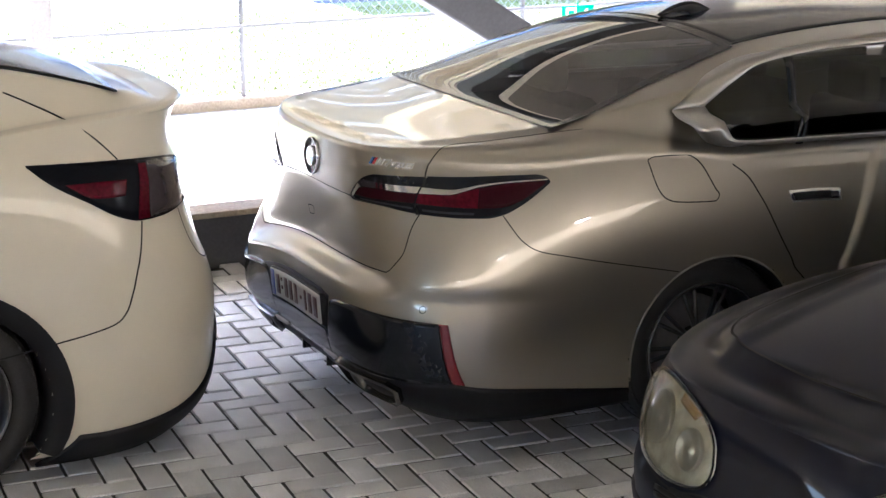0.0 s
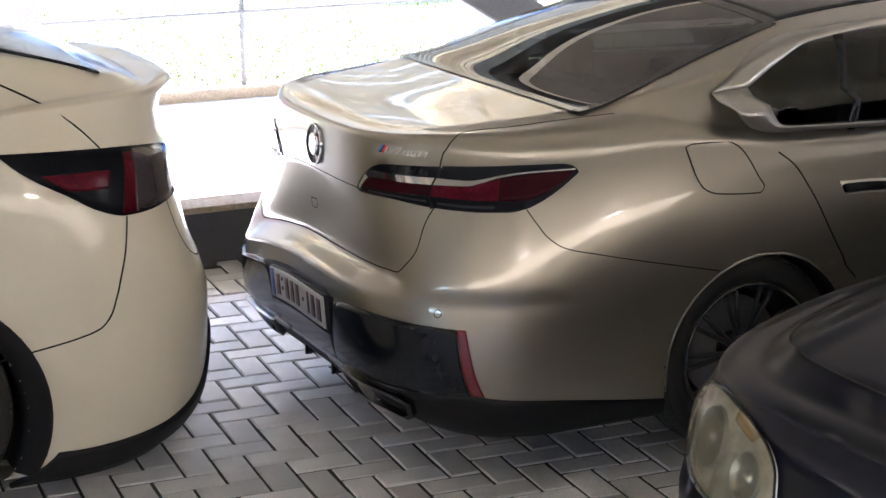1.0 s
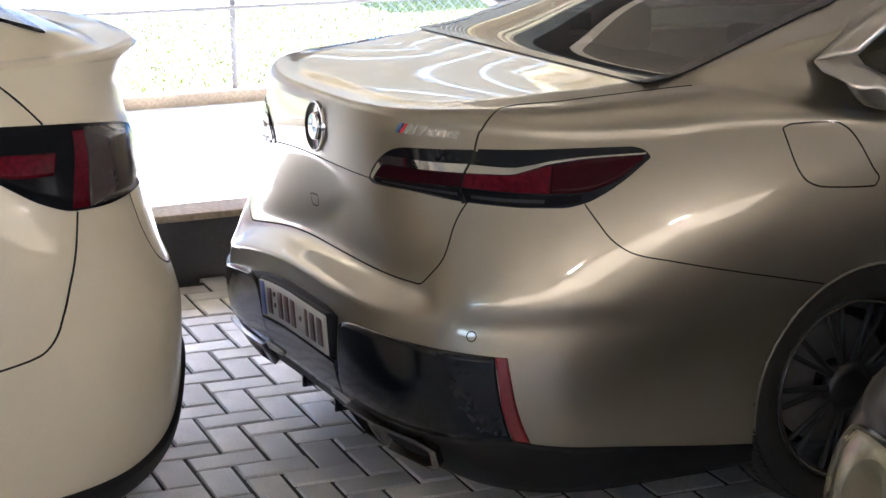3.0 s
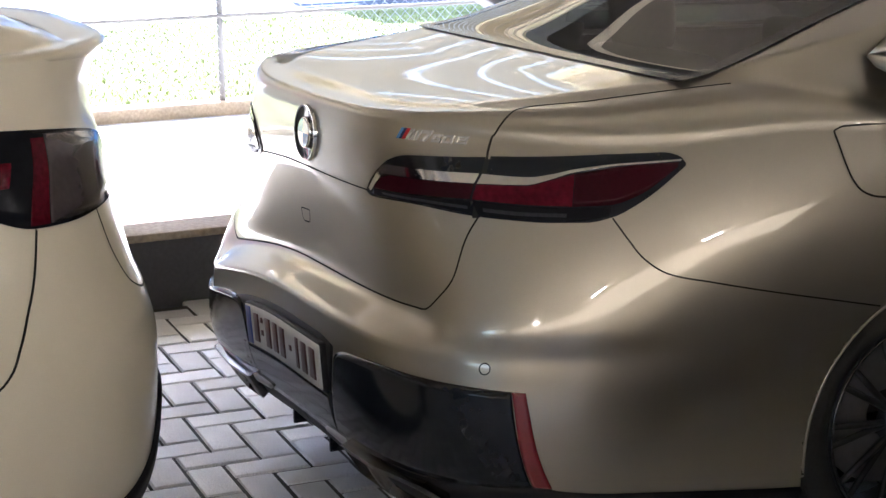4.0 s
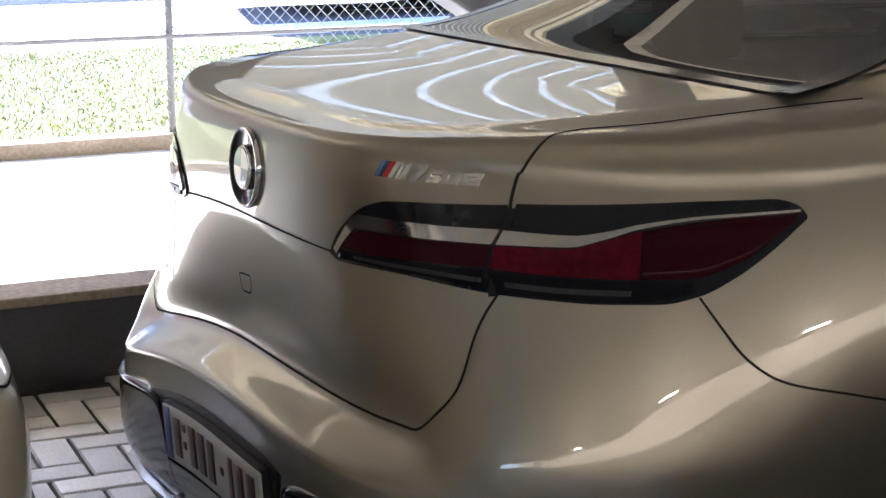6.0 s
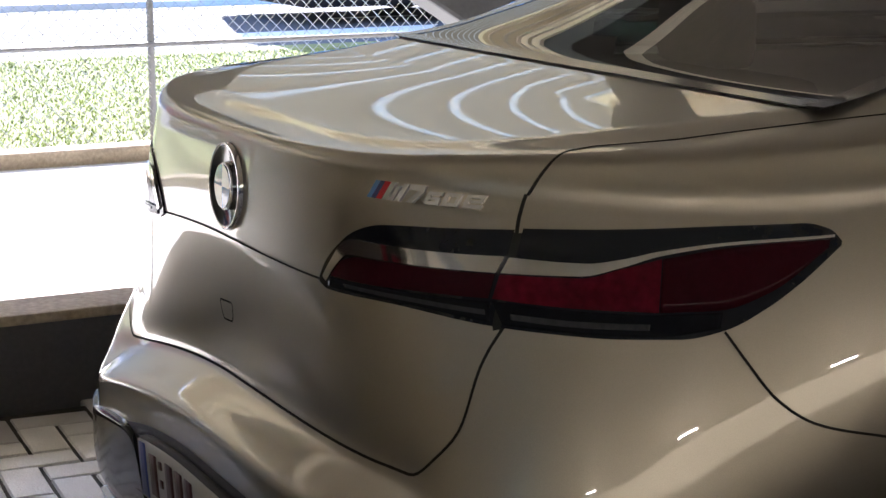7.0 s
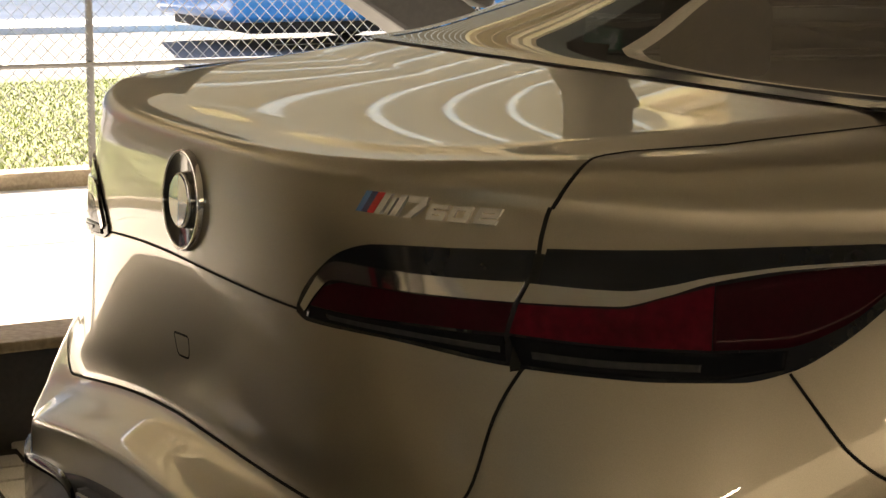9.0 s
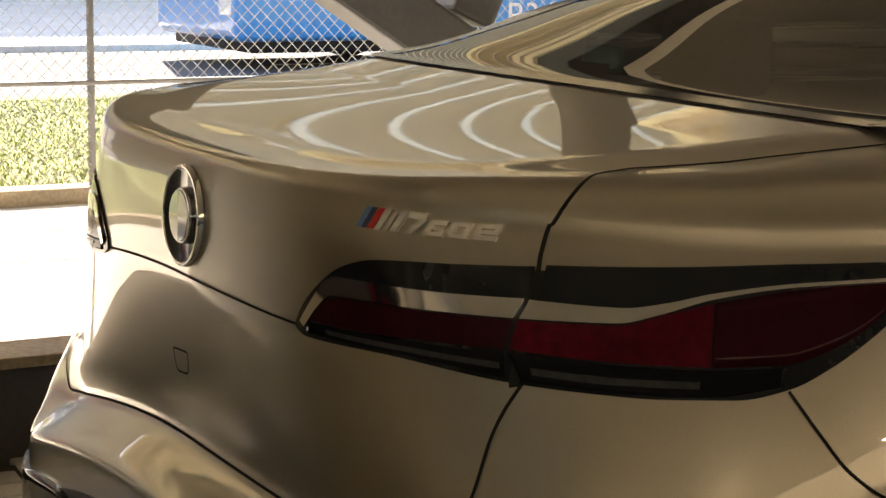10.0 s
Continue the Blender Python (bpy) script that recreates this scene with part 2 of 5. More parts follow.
def fair(knots, spread):
    """As curve, with its bends evened out over that distance, so that reflections run smoothly."""
    base = curve(knots)
    lo, hi = knots[0][0], knots[-1][0]
    x = np.arange(lo, hi + spread * 0.1, spread * 0.2)
    near = np.arange(-15, 16) * spread * 0.2
    weight = np.exp(-0.5 * (near / spread) ** 2)
    weight /= weight.sum()
    values = []
    for v in x:
        q = v + near
        w = np.where(q < lo, 2 * base(lo) - base(2 * lo - q), np.where(q > hi, 2 * base(hi) - base(2 * hi - q), base(q)))
        values.append(float((w * weight).sum()))
    return curve(list(zip(x, values)))


def leaned(x, y, z):
    """The far corner of the saloon's tail: fuller low down, and a little lower."""
    a = x * x / 0.8
    f = min(1.0, max(0.0, (1.3 - y) / 0.9))
    f = f * f * (3 - 2 * f)
    low = min(1.0, max(0.0, (0.98 - z) / 0.36))
    low = low * low * (3 - 2 * low)
    lift = min(1.0, max(0.0, (1.16 - z) / 0.25)) * min(1.0, max(0.0, (z - 0.3) / 0.2))
    return Vector((x, y - LEAN_OUT * a * f * low, z - LEAN_DOWN * min(a, 0.5) * f * lift))


LEAN_OUT, LEAN_DOWN = 0.07, 0.16


class Shell:
    """The skin of a car's lower body: at each height a rounded outline, from the middle of one end round the corner and along the side.
    Along it a place is (s, z): metres round the outline from the middle, and height."""

    def __init__(self, end, width, corner, across, along, length=5.39, front=1.0, lean=False, flank=None):
        self.end, self.width, self.corner, self.across, self.along = end, width, corner, across, along
        self.length, self.front, self.lean, self.flank = length, front, lean, flank
        self.cache = {}

    def outline(self, z):
        key = round(float(z), 4)
        if key not in self.cache:
            w, y0, yc, n, m = (float(f(key)) for f in (self.width, self.end, self.corner, self.across, self.along))
            t = np.concatenate([np.linspace(0, 0.02, 200) ** 2 / 0.02, np.linspace(0.02, math.pi / 2 - 0.02, 1200)[1:-1], math.pi / 2 - np.linspace(0.02, 0, 200) ** 2 / 0.02])
            x = w * np.sin(t) ** (2 / n)
            y = yc - (yc - y0) * np.abs(np.cos(t)) ** (2 / m)
            ys = np.linspace(yc, self.length - self.front, 500)[1:]
            u = np.linspace(0, math.pi / 2, 300)[1:]
            x = np.concatenate([x, np.full(len(ys), w), w * np.cos(u) ** (2 / 2.6)])
            y = np.concatenate([y, ys, self.length - self.front + (self.front - 0.02) * np.sin(u) ** (2 / 2.2)])
            if self.flank:
                # the tail's steps and hollows fade out towards the corner
                f = np.clip((x - 0.54) / 0.28, 0, 1)
                y = np.where(y < yc, y + (float(self.flank(key)) - y0) * f * f * (3 - 2 * f) * np.clip((yc - y) / 0.3, 0, 1), y)
            d = np.concatenate([[0], np.cumsum(np.hypot(np.diff(x), np.diff(y)))])
            self.cache[key] = (d, x, y)
        return self.cache[key]

    def point(self, s, z):
        d, x, y = self.outline(z)
        a = abs(s)
        p = Vector((math.copysign(float(np.interp(a, d, x)), s), float(np.interp(a, d, y)), z))
        return leaned(*p) if s < 0 and self.lean else p

    def normal(self, s, z):
        e = 0.004
        a = self.point(s + e, z) - self.point(s - e, z)
        b = self.point(s, z + e) - self.point(s, z - e)
        n = a.cross(b)
        return n.normalized() if n.length > 0 else Vector((0, -1, 0))

    def at(self, s, z, out=0.0):
        return self.point(s, z) + self.normal(s, z) * out

    def total(self, z):
        return float(self.outline(z)[0][-1])


# the saloon: heights in metres over the ground, places along it from its tail
SALOON_END = fair([(0.16, 0.16), (0.22, 0.06), (0.30, -0.005), (0.40, -0.036), (0.52, -0.046), (0.60, -0.051), (0.636, -0.054), (0.645, -0.050), (0.652, -0.040), (0.685, 0.016), (0.698, 0.029), (0.72, 0.033),
                   (0.78, 0.026), (0.86, 0.016), (0.93, 0.007), (0.955, 0.004), (0.99, 0.004), (1.05, 0.006), (1.10, 0.009), (1.14, 0.014), (1.20, 0.024)], 0.006)
SALOON_WIDTH = fair([(0.16, 0.88), (0.22, 0.93), (0.32, 0.958), (0.45, 0.97), (0.60, 0.982), (0.75, 0.988), (0.84, 0.985), (0.91, 0.976), (0.97, 0.963), (1.03, 0.944), (1.10, 0.917), (1.20, 0.872)], 0.04)
SALOON_CORNER = fair([(0.16, 0.6), (0.38, 0.625), (0.95, 1.0), (1.2, 1.1)], 0.12)
SALOON_ACROSS = fair([(0.16, 4.6), (0.38, 4.8), (0.60, 4.75), (0.95, 4.1), (1.2, 3.9)], 0.12)
SALOON_ALONG = fair([(0.16, 2.9), (0.38, 2.87), (0.95, 2.25), (1.2, 2.2)], 0.12)
SALOON_FLANK = fair([(0.16, 0.16), (0.22, 0.06), (0.30, -0.005), (0.40, -0.036), (0.50, -0.045), (0.58, -0.044), (0.64, -0.039), (0.70, -0.032), (0.80, -0.018), (0.90, -0.004), (0.96, 0.003), (1.05, 0.006), (1.10, 0.009), (1.14, 0.014), (1.20, 0.024)], 0.04)
saloon = Shell(SALOON_END, SALOON_WIDTH, SALOON_CORNER, SALOON_ACROSS, SALOON_ALONG, lean=True, flank=SALOON_FLANK)


def draped(shell, rows, out, depth=0.004):
    """A solid piece laid on a shell: rows of (s, z) pairs, its face raised by out and its rim turned down by depth."""
    n, m = len(rows), len(rows[0])
    verts = [shell.at(s, z, out) for row in rows for s, z in row]
    faces = grid_faces(n, m)
    rim = [(0, j) for j in range(m)] + [(i, m - 1) for i in range(1, n)] + [(n - 1, j) for j in range(m - 2, -1, -1)] + [(i, 0) for i in range(n - 2, 0, -1)]
    base = len(verts)
    verts += [shell.at(*rows[i][j], out - depth) for i, j in rim]
    for k in range(len(rim)):
        q = (k + 1) % len(rim)
        a, b = rim[k][0] * m + rim[k][1], rim[q][0] * m + rim[q][1]
        faces.append((a, base + k, base + q, b))
    return verts, faces


def band(top, bottom, nu, nv):
    """Rows of (s, z) between a lower and an upper line."""
    a, b = smooth_line(bottom, nu), smooth_line(top, nu)
    return [[tuple(a[i] + (b[i] - a[i]) * (j / (nv - 1))) for i in range(nu)] for j in range(nv)]


def seam(shell, points, width=0.005, out=0.0008, n=40):
    p = smooth_line(points, n)
    d = np.gradient(p, axis=0)
    d /= np.linalg.norm(d, axis=1, keepdims=True) + 1e-9
    q = np.stack([-d[:, 1], d[:, 0]], 1) * width / 2
    verts = [shell.at(*(p[i] + q[i]), out) for i in range(n)] + [shell.at(*(p[i] - q[i]), out) for i in range(n)]
    faces = [(i, n + i, n + i + 1, i + 1) for i in range(n - 1)]
    return verts, faces


def tube(points, radius, sides=8, n=None):
    p = smooth_line(points, n) if n else np.array(points, float)
    verts, faces = [], []
    for i in range(len(p)):
        d = Vector(p[min(i + 1, len(p) - 1)] - p[max(i - 1, 0)]).normalized()
        a = d.cross(Vector((0, 0, 1)))
        a = a.normalized() if a.length > 1e-3 else Vector((1, 0, 0))
        b = d.cross(a)
        for k in range(sides):
            t = 2 * math.pi * k / sides
            verts.append(Vector(p[i]) + (a * math.cos(t) + b * math.sin(t)) * radius)
    for i in range(len(p) - 1):
        for k in range(sides):
            q = (k + 1) % sides
            faces.append((i * sides + k, i * sides + q, (i + 1) * sides + q, (i + 1) * sides + k))
    faces.append(tuple(range(sides)))
    faces.append(tuple(range((len(p) - 1) * sides, len(p) * sides))[::-1])
    return verts, faces


def wheel(parent, centre, radius, width, rim_radius, outward, rim_mat, spokes=10):
    """A road wheel standing across x, its face to the side given by outward (1 or -1)."""
    w = new("wheel")
    w.parent = parent
    w.location = centre
    w.scale = (outward, 1, 1)
    h, r = width / 2, radius
    tyre = part("tyre", lathe([(-h + 0.02, rim_radius), (-h, rim_radius + 0.03), (-h, r - 0.05), (-h + 0.012, r - 0.02), (-h + 0.035, r - 0.004), (0, r), (h - 0.035, r - 0.004), (h - 0.012, r - 0.02), (h, r - 0.05), (h, rim_radius + 0.03), (h - 0.02, rim_radius + 0.004), (h - 0.03, rim_radius)], 72), w, mat=rubber)
    blocks_v, blocks_f = [], []
    for k in range(84):
        a = 2 * math.pi * k / 84
        for side in (-1, 1):
            b0 = len(blocks_v)
            for x in (0.035, h - 0.014):
                for da in (-0.026, 0.026):
                    for rr in (r - 0.03 if x > 0.05 else r - 0.014, (r - 0.012 if x > 0.05 else r + 0.003)):
                        ang = a + da + (0.05 if x > 0.05 else 0)
                        blocks_v.append((side * x, rr * math.cos(ang), rr * math.sin(ang)))
            for f in ((0, 1, 3, 2), (4, 6, 7, 5), (0, 4, 5, 1), (2, 3, 7, 6), (1, 5, 7, 3)):
                blocks_f.append(tuple(b0 + i for i in f))
    tagged(part("tread", (blocks_v, blocks_f), w, mat=rubber, smooth=False), kind="stuff")
    part("rim", lathe([(-h + 0.03, rim_radius - 0.005), (0.02, rim_radius - 0.04), (h - 0.05, rim_radius - 0.025), (h - 0.02, rim_radius - 0.012), (h - 0.012, rim_radius + 0.006), (h - 0.02, rim_radius + 0.004)], 72), w, mat=rim_mat)
    part("rim_lip", lathe([(h - 0.014, rim_radius + 0.002), (h - 0.008, rim_radius + 0.006), (h - 0.006, rim_radius), (h - 0.012, rim_radius - 0.006)], 72), w, "thin machined rim edge", mat=smoked_chrome)
    for k in range(spokes):
        a = 2 * math.pi * k / spokes
        for off in (-0.10, 0.10):
            bm = rod((h - 0.055, 0.05 * math.cos(a), 0.05 * math.sin(a)), (h - 0.03, (rim_radius - 0.015) * math.cos(a + off), (rim_radius - 0.015) * math.sin(a + off)), 0.011, 8, 0.008)
            part("spoke", bm, w, mat=rim_mat)
    part("hub", lathe([(h - 0.07, 0.075), (h - 0.04, 0.07), (h - 0.03, 0.045), (h - 0.028, 0.0)], 32), w, mat=rim_mat)
    part("brake_disc", lathe([(-0.02, rim_radius - 0.07), (0.0, rim_radius - 0.07), (0.0, 0.06)], 48), w, mat=steel_grey)
    return w


# ---- the saloon ----
def edge_height(x, y):
    """Height of the rounded edge where the side turns into deck or glass."""
    return EDGE_TOP(y) + 0.016 * np.clip(np.abs(x) / 0.6, 0, 1) ** 2 * np.clip(1.6 - y / 0.25, 0, 1)


EDGE_START = fair([(-0.1, 1.126), (0.06, 1.126), (0.14, 1.122), (0.28, 1.105), (0.5, 1.10), (0.8, 1.115), (1.1, 1.10), (1.4, 1.065), (6, 1.03)], 0.05)
EDGE_TOP = fair([(-0.1, 1.143), (0.1, 1.146), (0.28, 1.165), (0.5, 1.185), (0.8, 1.20), (1.1, 1.155), (1.4, 1.11), (6, 1.06)], 0.05)
EDGE_DEPTH = fair([(-0.1, 0.018), (0.06, 0.02), (0.14, 0.035), (0.28, 0.08), (0.5, 0.12), (0.8, 0.11), (1.1, 0.05), (1.4, 0.035), (6, 0.035)], 0.05)
EDGE_TURN = fair([(-0.1, 90), (0.45, 90), (0.75, 45), (1.0, 32), (1.25, 40), (1.5, 65), (6, 70)], 0.05)
EDGE_BLEND = fair([(-0.1, 0.10), (0.4, 0.10), (0.7, 0.09), (1.0, 0.08), (1.5, 0.06), (6, 0.03)], 0.05)
ROOF_LINE = fair([(0.5, 1.14), (0.66, 1.205), (0.9, 1.285), (1.2, 1.392), (1.5, 1.468), (1.8, 1.508), (2.3, 1.535), (2.9, 1.53), (3.3, 1.47), (3.8, 1.26), (4.2, 1.09), (5.5, 0.8)], 0.10)
GLASS_FOOT = curve([(0.3, 0.82), (0.66, 0.89), (1.0, 0.93), (1.4, 0.935), (3.2, 0.92), (4.2, 0.80)])
BONNET = curve([(0.0, 1.0), (3.6, 1.06), (4.3, 1.02), (5.0, 0.90), (5.4, 0.78)])


def soft_min(a, b, k):
    h = np.clip(0.5 + 0.5 * (b - a) / k, 0, 1)
    return b + (a - b) * h - k * h * (1 - h)


def top_height(x, y):
    """Height of deck, glass and roof over the plan."""
    x, y = np.abs(np.asarray(x, float)), np.asarray(y, float)
    deck = 1.146 + 0.065 * np.clip(y / 0.66, 0, 1.2) + 0.012 * (x / 0.7) ** 2 * np.clip(1 - y / 0.5, 0, 1)
    deck = np.where(y > 2.5, BONNET(y), deck)
    side = 1.10 + (GLASS_FOOT(y) - x) * 2.0
    roof = ROOF_LINE(y) - 0.05 * (x / 0.65) ** 2 * np.clip((y - 0.5) / 0.8, 0.15, 1)
    house = soft_min(roof, side, 0.07)
    return -soft_min(-deck, -house, 0.012)


def saloon_side(y, z):
    """The place on the glass-house side at that height."""
    xs = np.linspace(0.58, 0.95, 300)
    zs = top_height(xs, np.full_like(xs, y))
    z = min(z, float(zs[0]) - 0.002)
    return float(np.interp(-z, -zs, xs))


def house_at(y, z, out=0.0, sign=1):
    x = saloon_side(y, z)
    e = 0.01
    p = Vector((x, y, z))
    a = Vector((saloon_side(y + e, z), y + e, z)) - p
    b = Vector((saloon_side(y, z + e), y, z + e)) - p
    n = a.cross(b).normalized()
    if n.x < 0:
        n = -n
    p = p + n * out
    return Vector((p.x * sign, p.y, p.z))


class House:
    """Lets pieces be laid on the glass-house side as on a shell: (y, z)."""

    def __init__(self, sign):
        self.sign = sign

    def at(self, y, z, out=0.0):
        return house_at(y, z, out, self.sign)


class Top:
    """Lets pieces be laid on deck, rear glass and roof: (x, y)."""

    def at(self, x, y, out=0.0):
        e = 0.004
        z = float(top_height(x, y))
        n = Vector((-(float(top_height(x + e, y)) - z) / e, -(float(top_height(x, y + e)) - z) / e, 1)).normalized()
        return Vector((x, y, z)) + n * out


def in_rear_glass(x, y):
    return 0.69 < y < 1.53 and abs(x) < 0.69 - (y - 0.66) * 0.16


BELT = curve([(1.0, 1.150), (1.4, 1.133), (2.2, 1.110), (3.6, 1.08)])
RAIL = curve([(1.1, 1.26), (1.3, 1.345), (1.56, 1.415), (2.0, 1.445), (2.6, 1.45), (3.1, 1.41), (3.6, 1.2)])


def in_side_glass(y, z):
    return 1.24 < y < 3.45 and BELT(y) + 0.015 < z < RAIL(y) - 0.015 and z > 1.09 + (1.40 - y) * 0.8


ARCH_CENTRES, ARCH_RADIUS, WHEEL_Z = (1.258, 4.47), 0.368, 0.352


def saloon_body(parent):
    s_rear = np.concatenate([np.arange(0, 1.4, 0.0125), np.arange(1.4, 2.6, 0.02), np.arange(2.6, 4.6, 0.05)])
    u = np.sort(np.concatenate([np.linspace(0, 1, 76), np.linspace(0.481, 0.569, 14)]))
    nz = len(u)
    half = []
    for s in s_rear:
        y_mid = saloon.point(s, 1.0)[1]
        z0 = float(EDGE_START(y_mid))
        zs = 0.17 + (z0 - 0.17) * u
        half.append([saloon.point(s, z) for z in zs])
    # the nose: the rest of the outline in even steps
    for k in range(1, 41):
        row = []
        for z in 0.17 + (float(EDGE_START(5.0)) - 0.47) * u:
            tot = saloon.total(z)
            row.append(saloon.point(4.6 + (tot - 4.6) * k / 40, z))
        half.append(row)
    cols = half
    n = len(cols)

    def rim_rows(col, s_index):
        """From the top of the side over the rounded edge and in to the middle line."""
        p = col[-1]
        before, after = cols[max(s_index - 1, 0)][-1], cols[min(s_index + 1, n - 1)][-1]
        t = Vector((after[0] - before[0], after[1] - before[1], 0))
        inward = Vector((-t.y, t.x, 0)).normalized()
        if s_index == 0:
            inward = Vector((0, 1, 0))
        y = p[1]
        nose = np.clip((y - 4.0) / 0.4, 0, 1)
        r = float(EDGE_DEPTH(y))
        top = float(edge_height(p[0], y))
        top = top * (1 - nose) + (p[2] + 0.07) * nose
        a_end = radians(float(EDGE_TURN(y)))
        rows = []
        for k in range(1, 11):
            a = a_end * k / 10
            q = Vector(p) + inward * r * (1 - math.cos(a)) / (1 - math.cos(a_end))
            q.z = p[2] + (top - p[2]) * math.sin(a) / math.sin(a_end)
            rows.append(q)
        e = rows[-1].copy()
        goal = Vector((0, min(max(e.y, 0.50), 4.7), 0))
        for k in range(1, 61):
            f = k / 60
            q = e.lerp(goal, f)
            d = (Vector((q.x, q.y)) - Vector((e.x, e.y))).length
            g = float(top_height(q.x, q.y))
            w = min(1.0, d / float(EDGE_BLEND(y)))
            w = w * w * (3 - 2 * w)
            q.z = top * (1 - w) + g * w
            rows.append(q)
        return rows

    full = [list(c) + rim_rows(c, i) for i, c in enumerate(cols)]
    rows_n = len(full[0])
    panels = {k: ([], [], {}) for k in ("boot_lid", "rear_bumper", "quarter_panel", "door", "front_body", "roof")}
    side_cut = curve([(0.60, 1.66), (0.70, 1.74), (0.80, 1.60), (1.06, 1.30), (1.2, 1.28)])

    def place(i, j):
        a, b = full[i][j], full[i + 1][min(j + 1, rows_n - 1)]
        return (a + b) / 2

    def owner(i, j):
        c = place(i, j)
        s, z = (s_rear[i] if i < len(s_rear) else 5.0), c.z
        if j >= nz + 8:
            if in_rear_glass(c.x, c.y):
                return None
            if c.y > 1.12 and c.y < 3.5 and in_side_glass(c.y, c.z):
                return None
            if c.y > 1.2 and c.z > 1.30 or c.y > 2.6 and c.y < 4.2 and c.z > 1.09:
                return "roof" if c.y < 3.05 or c.x > 0.6 else None
            if c.y < 0.66 and abs(c.x) < 0.72:
                return "boot_lid"
            return "quarter_panel" if c.y < 1.5 else "front_body" if c.y > 3.7 else "door"
        for yc in ARCH_CENTRES:
            if c.x > 0.7 and math.hypot(c.y - yc, c.z - WHEEL_Z) < ARCH_RADIUS:
                return None
        if s < 0.74 and z > 0.708 and c.y < 0.3 and (z > 0.9 or s < LID_SIDE(z)):
            return "boot_lid"
        if z < BUMPER_TOP(s) and c.y < 1.2:
            return "rear_bumper"
        if c.y < 1.45 + (0.8 - min(z, 0.8)) * 0.6:
            return "quarter_panel"
        return "door" if c.y < 3.7 else "front_body"

    for i in range(n - 1):
        for j in range(rows_n - 1):
            o = owner(i, j)
            if o is None:
                continue
            corners = [(i, j), (i + 1, j), (i + 1, j + 1), (i, j + 1)]
            for sign in ((1, -1)):
                verts, faces, index = panels[o] if o not in ("door", "quarter_panel") else panels.setdefault(o + (" " if sign < 0 else ""), ([], [], {}))
                ids = []
                for c in corners:
                    key = (c, sign)
                    if key not in index:
                        index[key] = len(verts)
                        p = full[c[0]][c[1]]
                        for yc in ARCH_CENTRES:
                            dy, dz = p[1] - yc, p[2] - WHEEL_Z
                            d = math.hypot(dy, dz)
                            if p[0] > 0.7 and c[1] < nz and d < ARCH_RADIUS + 0.002:
                                k = ARCH_RADIUS / max(d, 0.01)
                                p = Vector((p[0], yc + dy * k, WHEEL_Z + dz * k))
                        verts.append(tuple(leaned(-p[0], p[1], p[2])) if sign < 0 else tuple(p))
                    ids.append(index[key])
                faces.append(tuple(ids if sign > 0 else ids[::-1]))
    names = {"boot_lid": "champagne boot lid", "rear_bumper": "", "quarter_panel": "", "door": "", "front_body": "", "roof": ""}
    for k, (v, f, _) in panels.items():
        part(k.strip(), (v, f), parent, names.get(k, ""), mat=paint)
    return full, s_rear, nz


LID_SIDE = curve([(0.70, 0.58), (0.715, 0.62), (0.75, 0.67), (0.805, 0.712), (0.885, 0.728), (0.94, 0.75), (1.2, 0.80)])
BUMPER_TOP = curve([(0.0, 0.706), (0.60, 0.712), (0.66, 0.74), (0.715, 0.82), (0.74, 0.93), (1.06, 0.93), (1.10, 0.89), (1.16, 0.845), (1.24, 0.815), (1.55, 0.742), (1.85, 0.680), (2.6, 0.60)])


saloon_thing = thing("saloon_car", "champagne metallic executive saloon parked tail-out on pavers", "car")
skin, skin_s, skin_rows = saloon_body(saloon_thing)
top = Top()


def both(name, make, parent, mat, label=""):
    """A piece on the saloon's shell and its mirror image."""
    out = []
    for sign in (1, -1):
        out.append(part(name, make(lambda pts: [(sign * a, b) for a, b in pts]), parent, label, mat=mat))
    return out


def flip(data):
    return data[0], [f[::-1] for f in data[1]]


def laid(shell, upper, lower, nu, nv, out, depth, sign=1):
    rows = band([(sign * a, b) for a, b in upper], [(sign * a, b) for a, b in lower], nu, nv)
    d = draped(shell, rows, out, depth)
    return d if sign > 0 else flip(d)


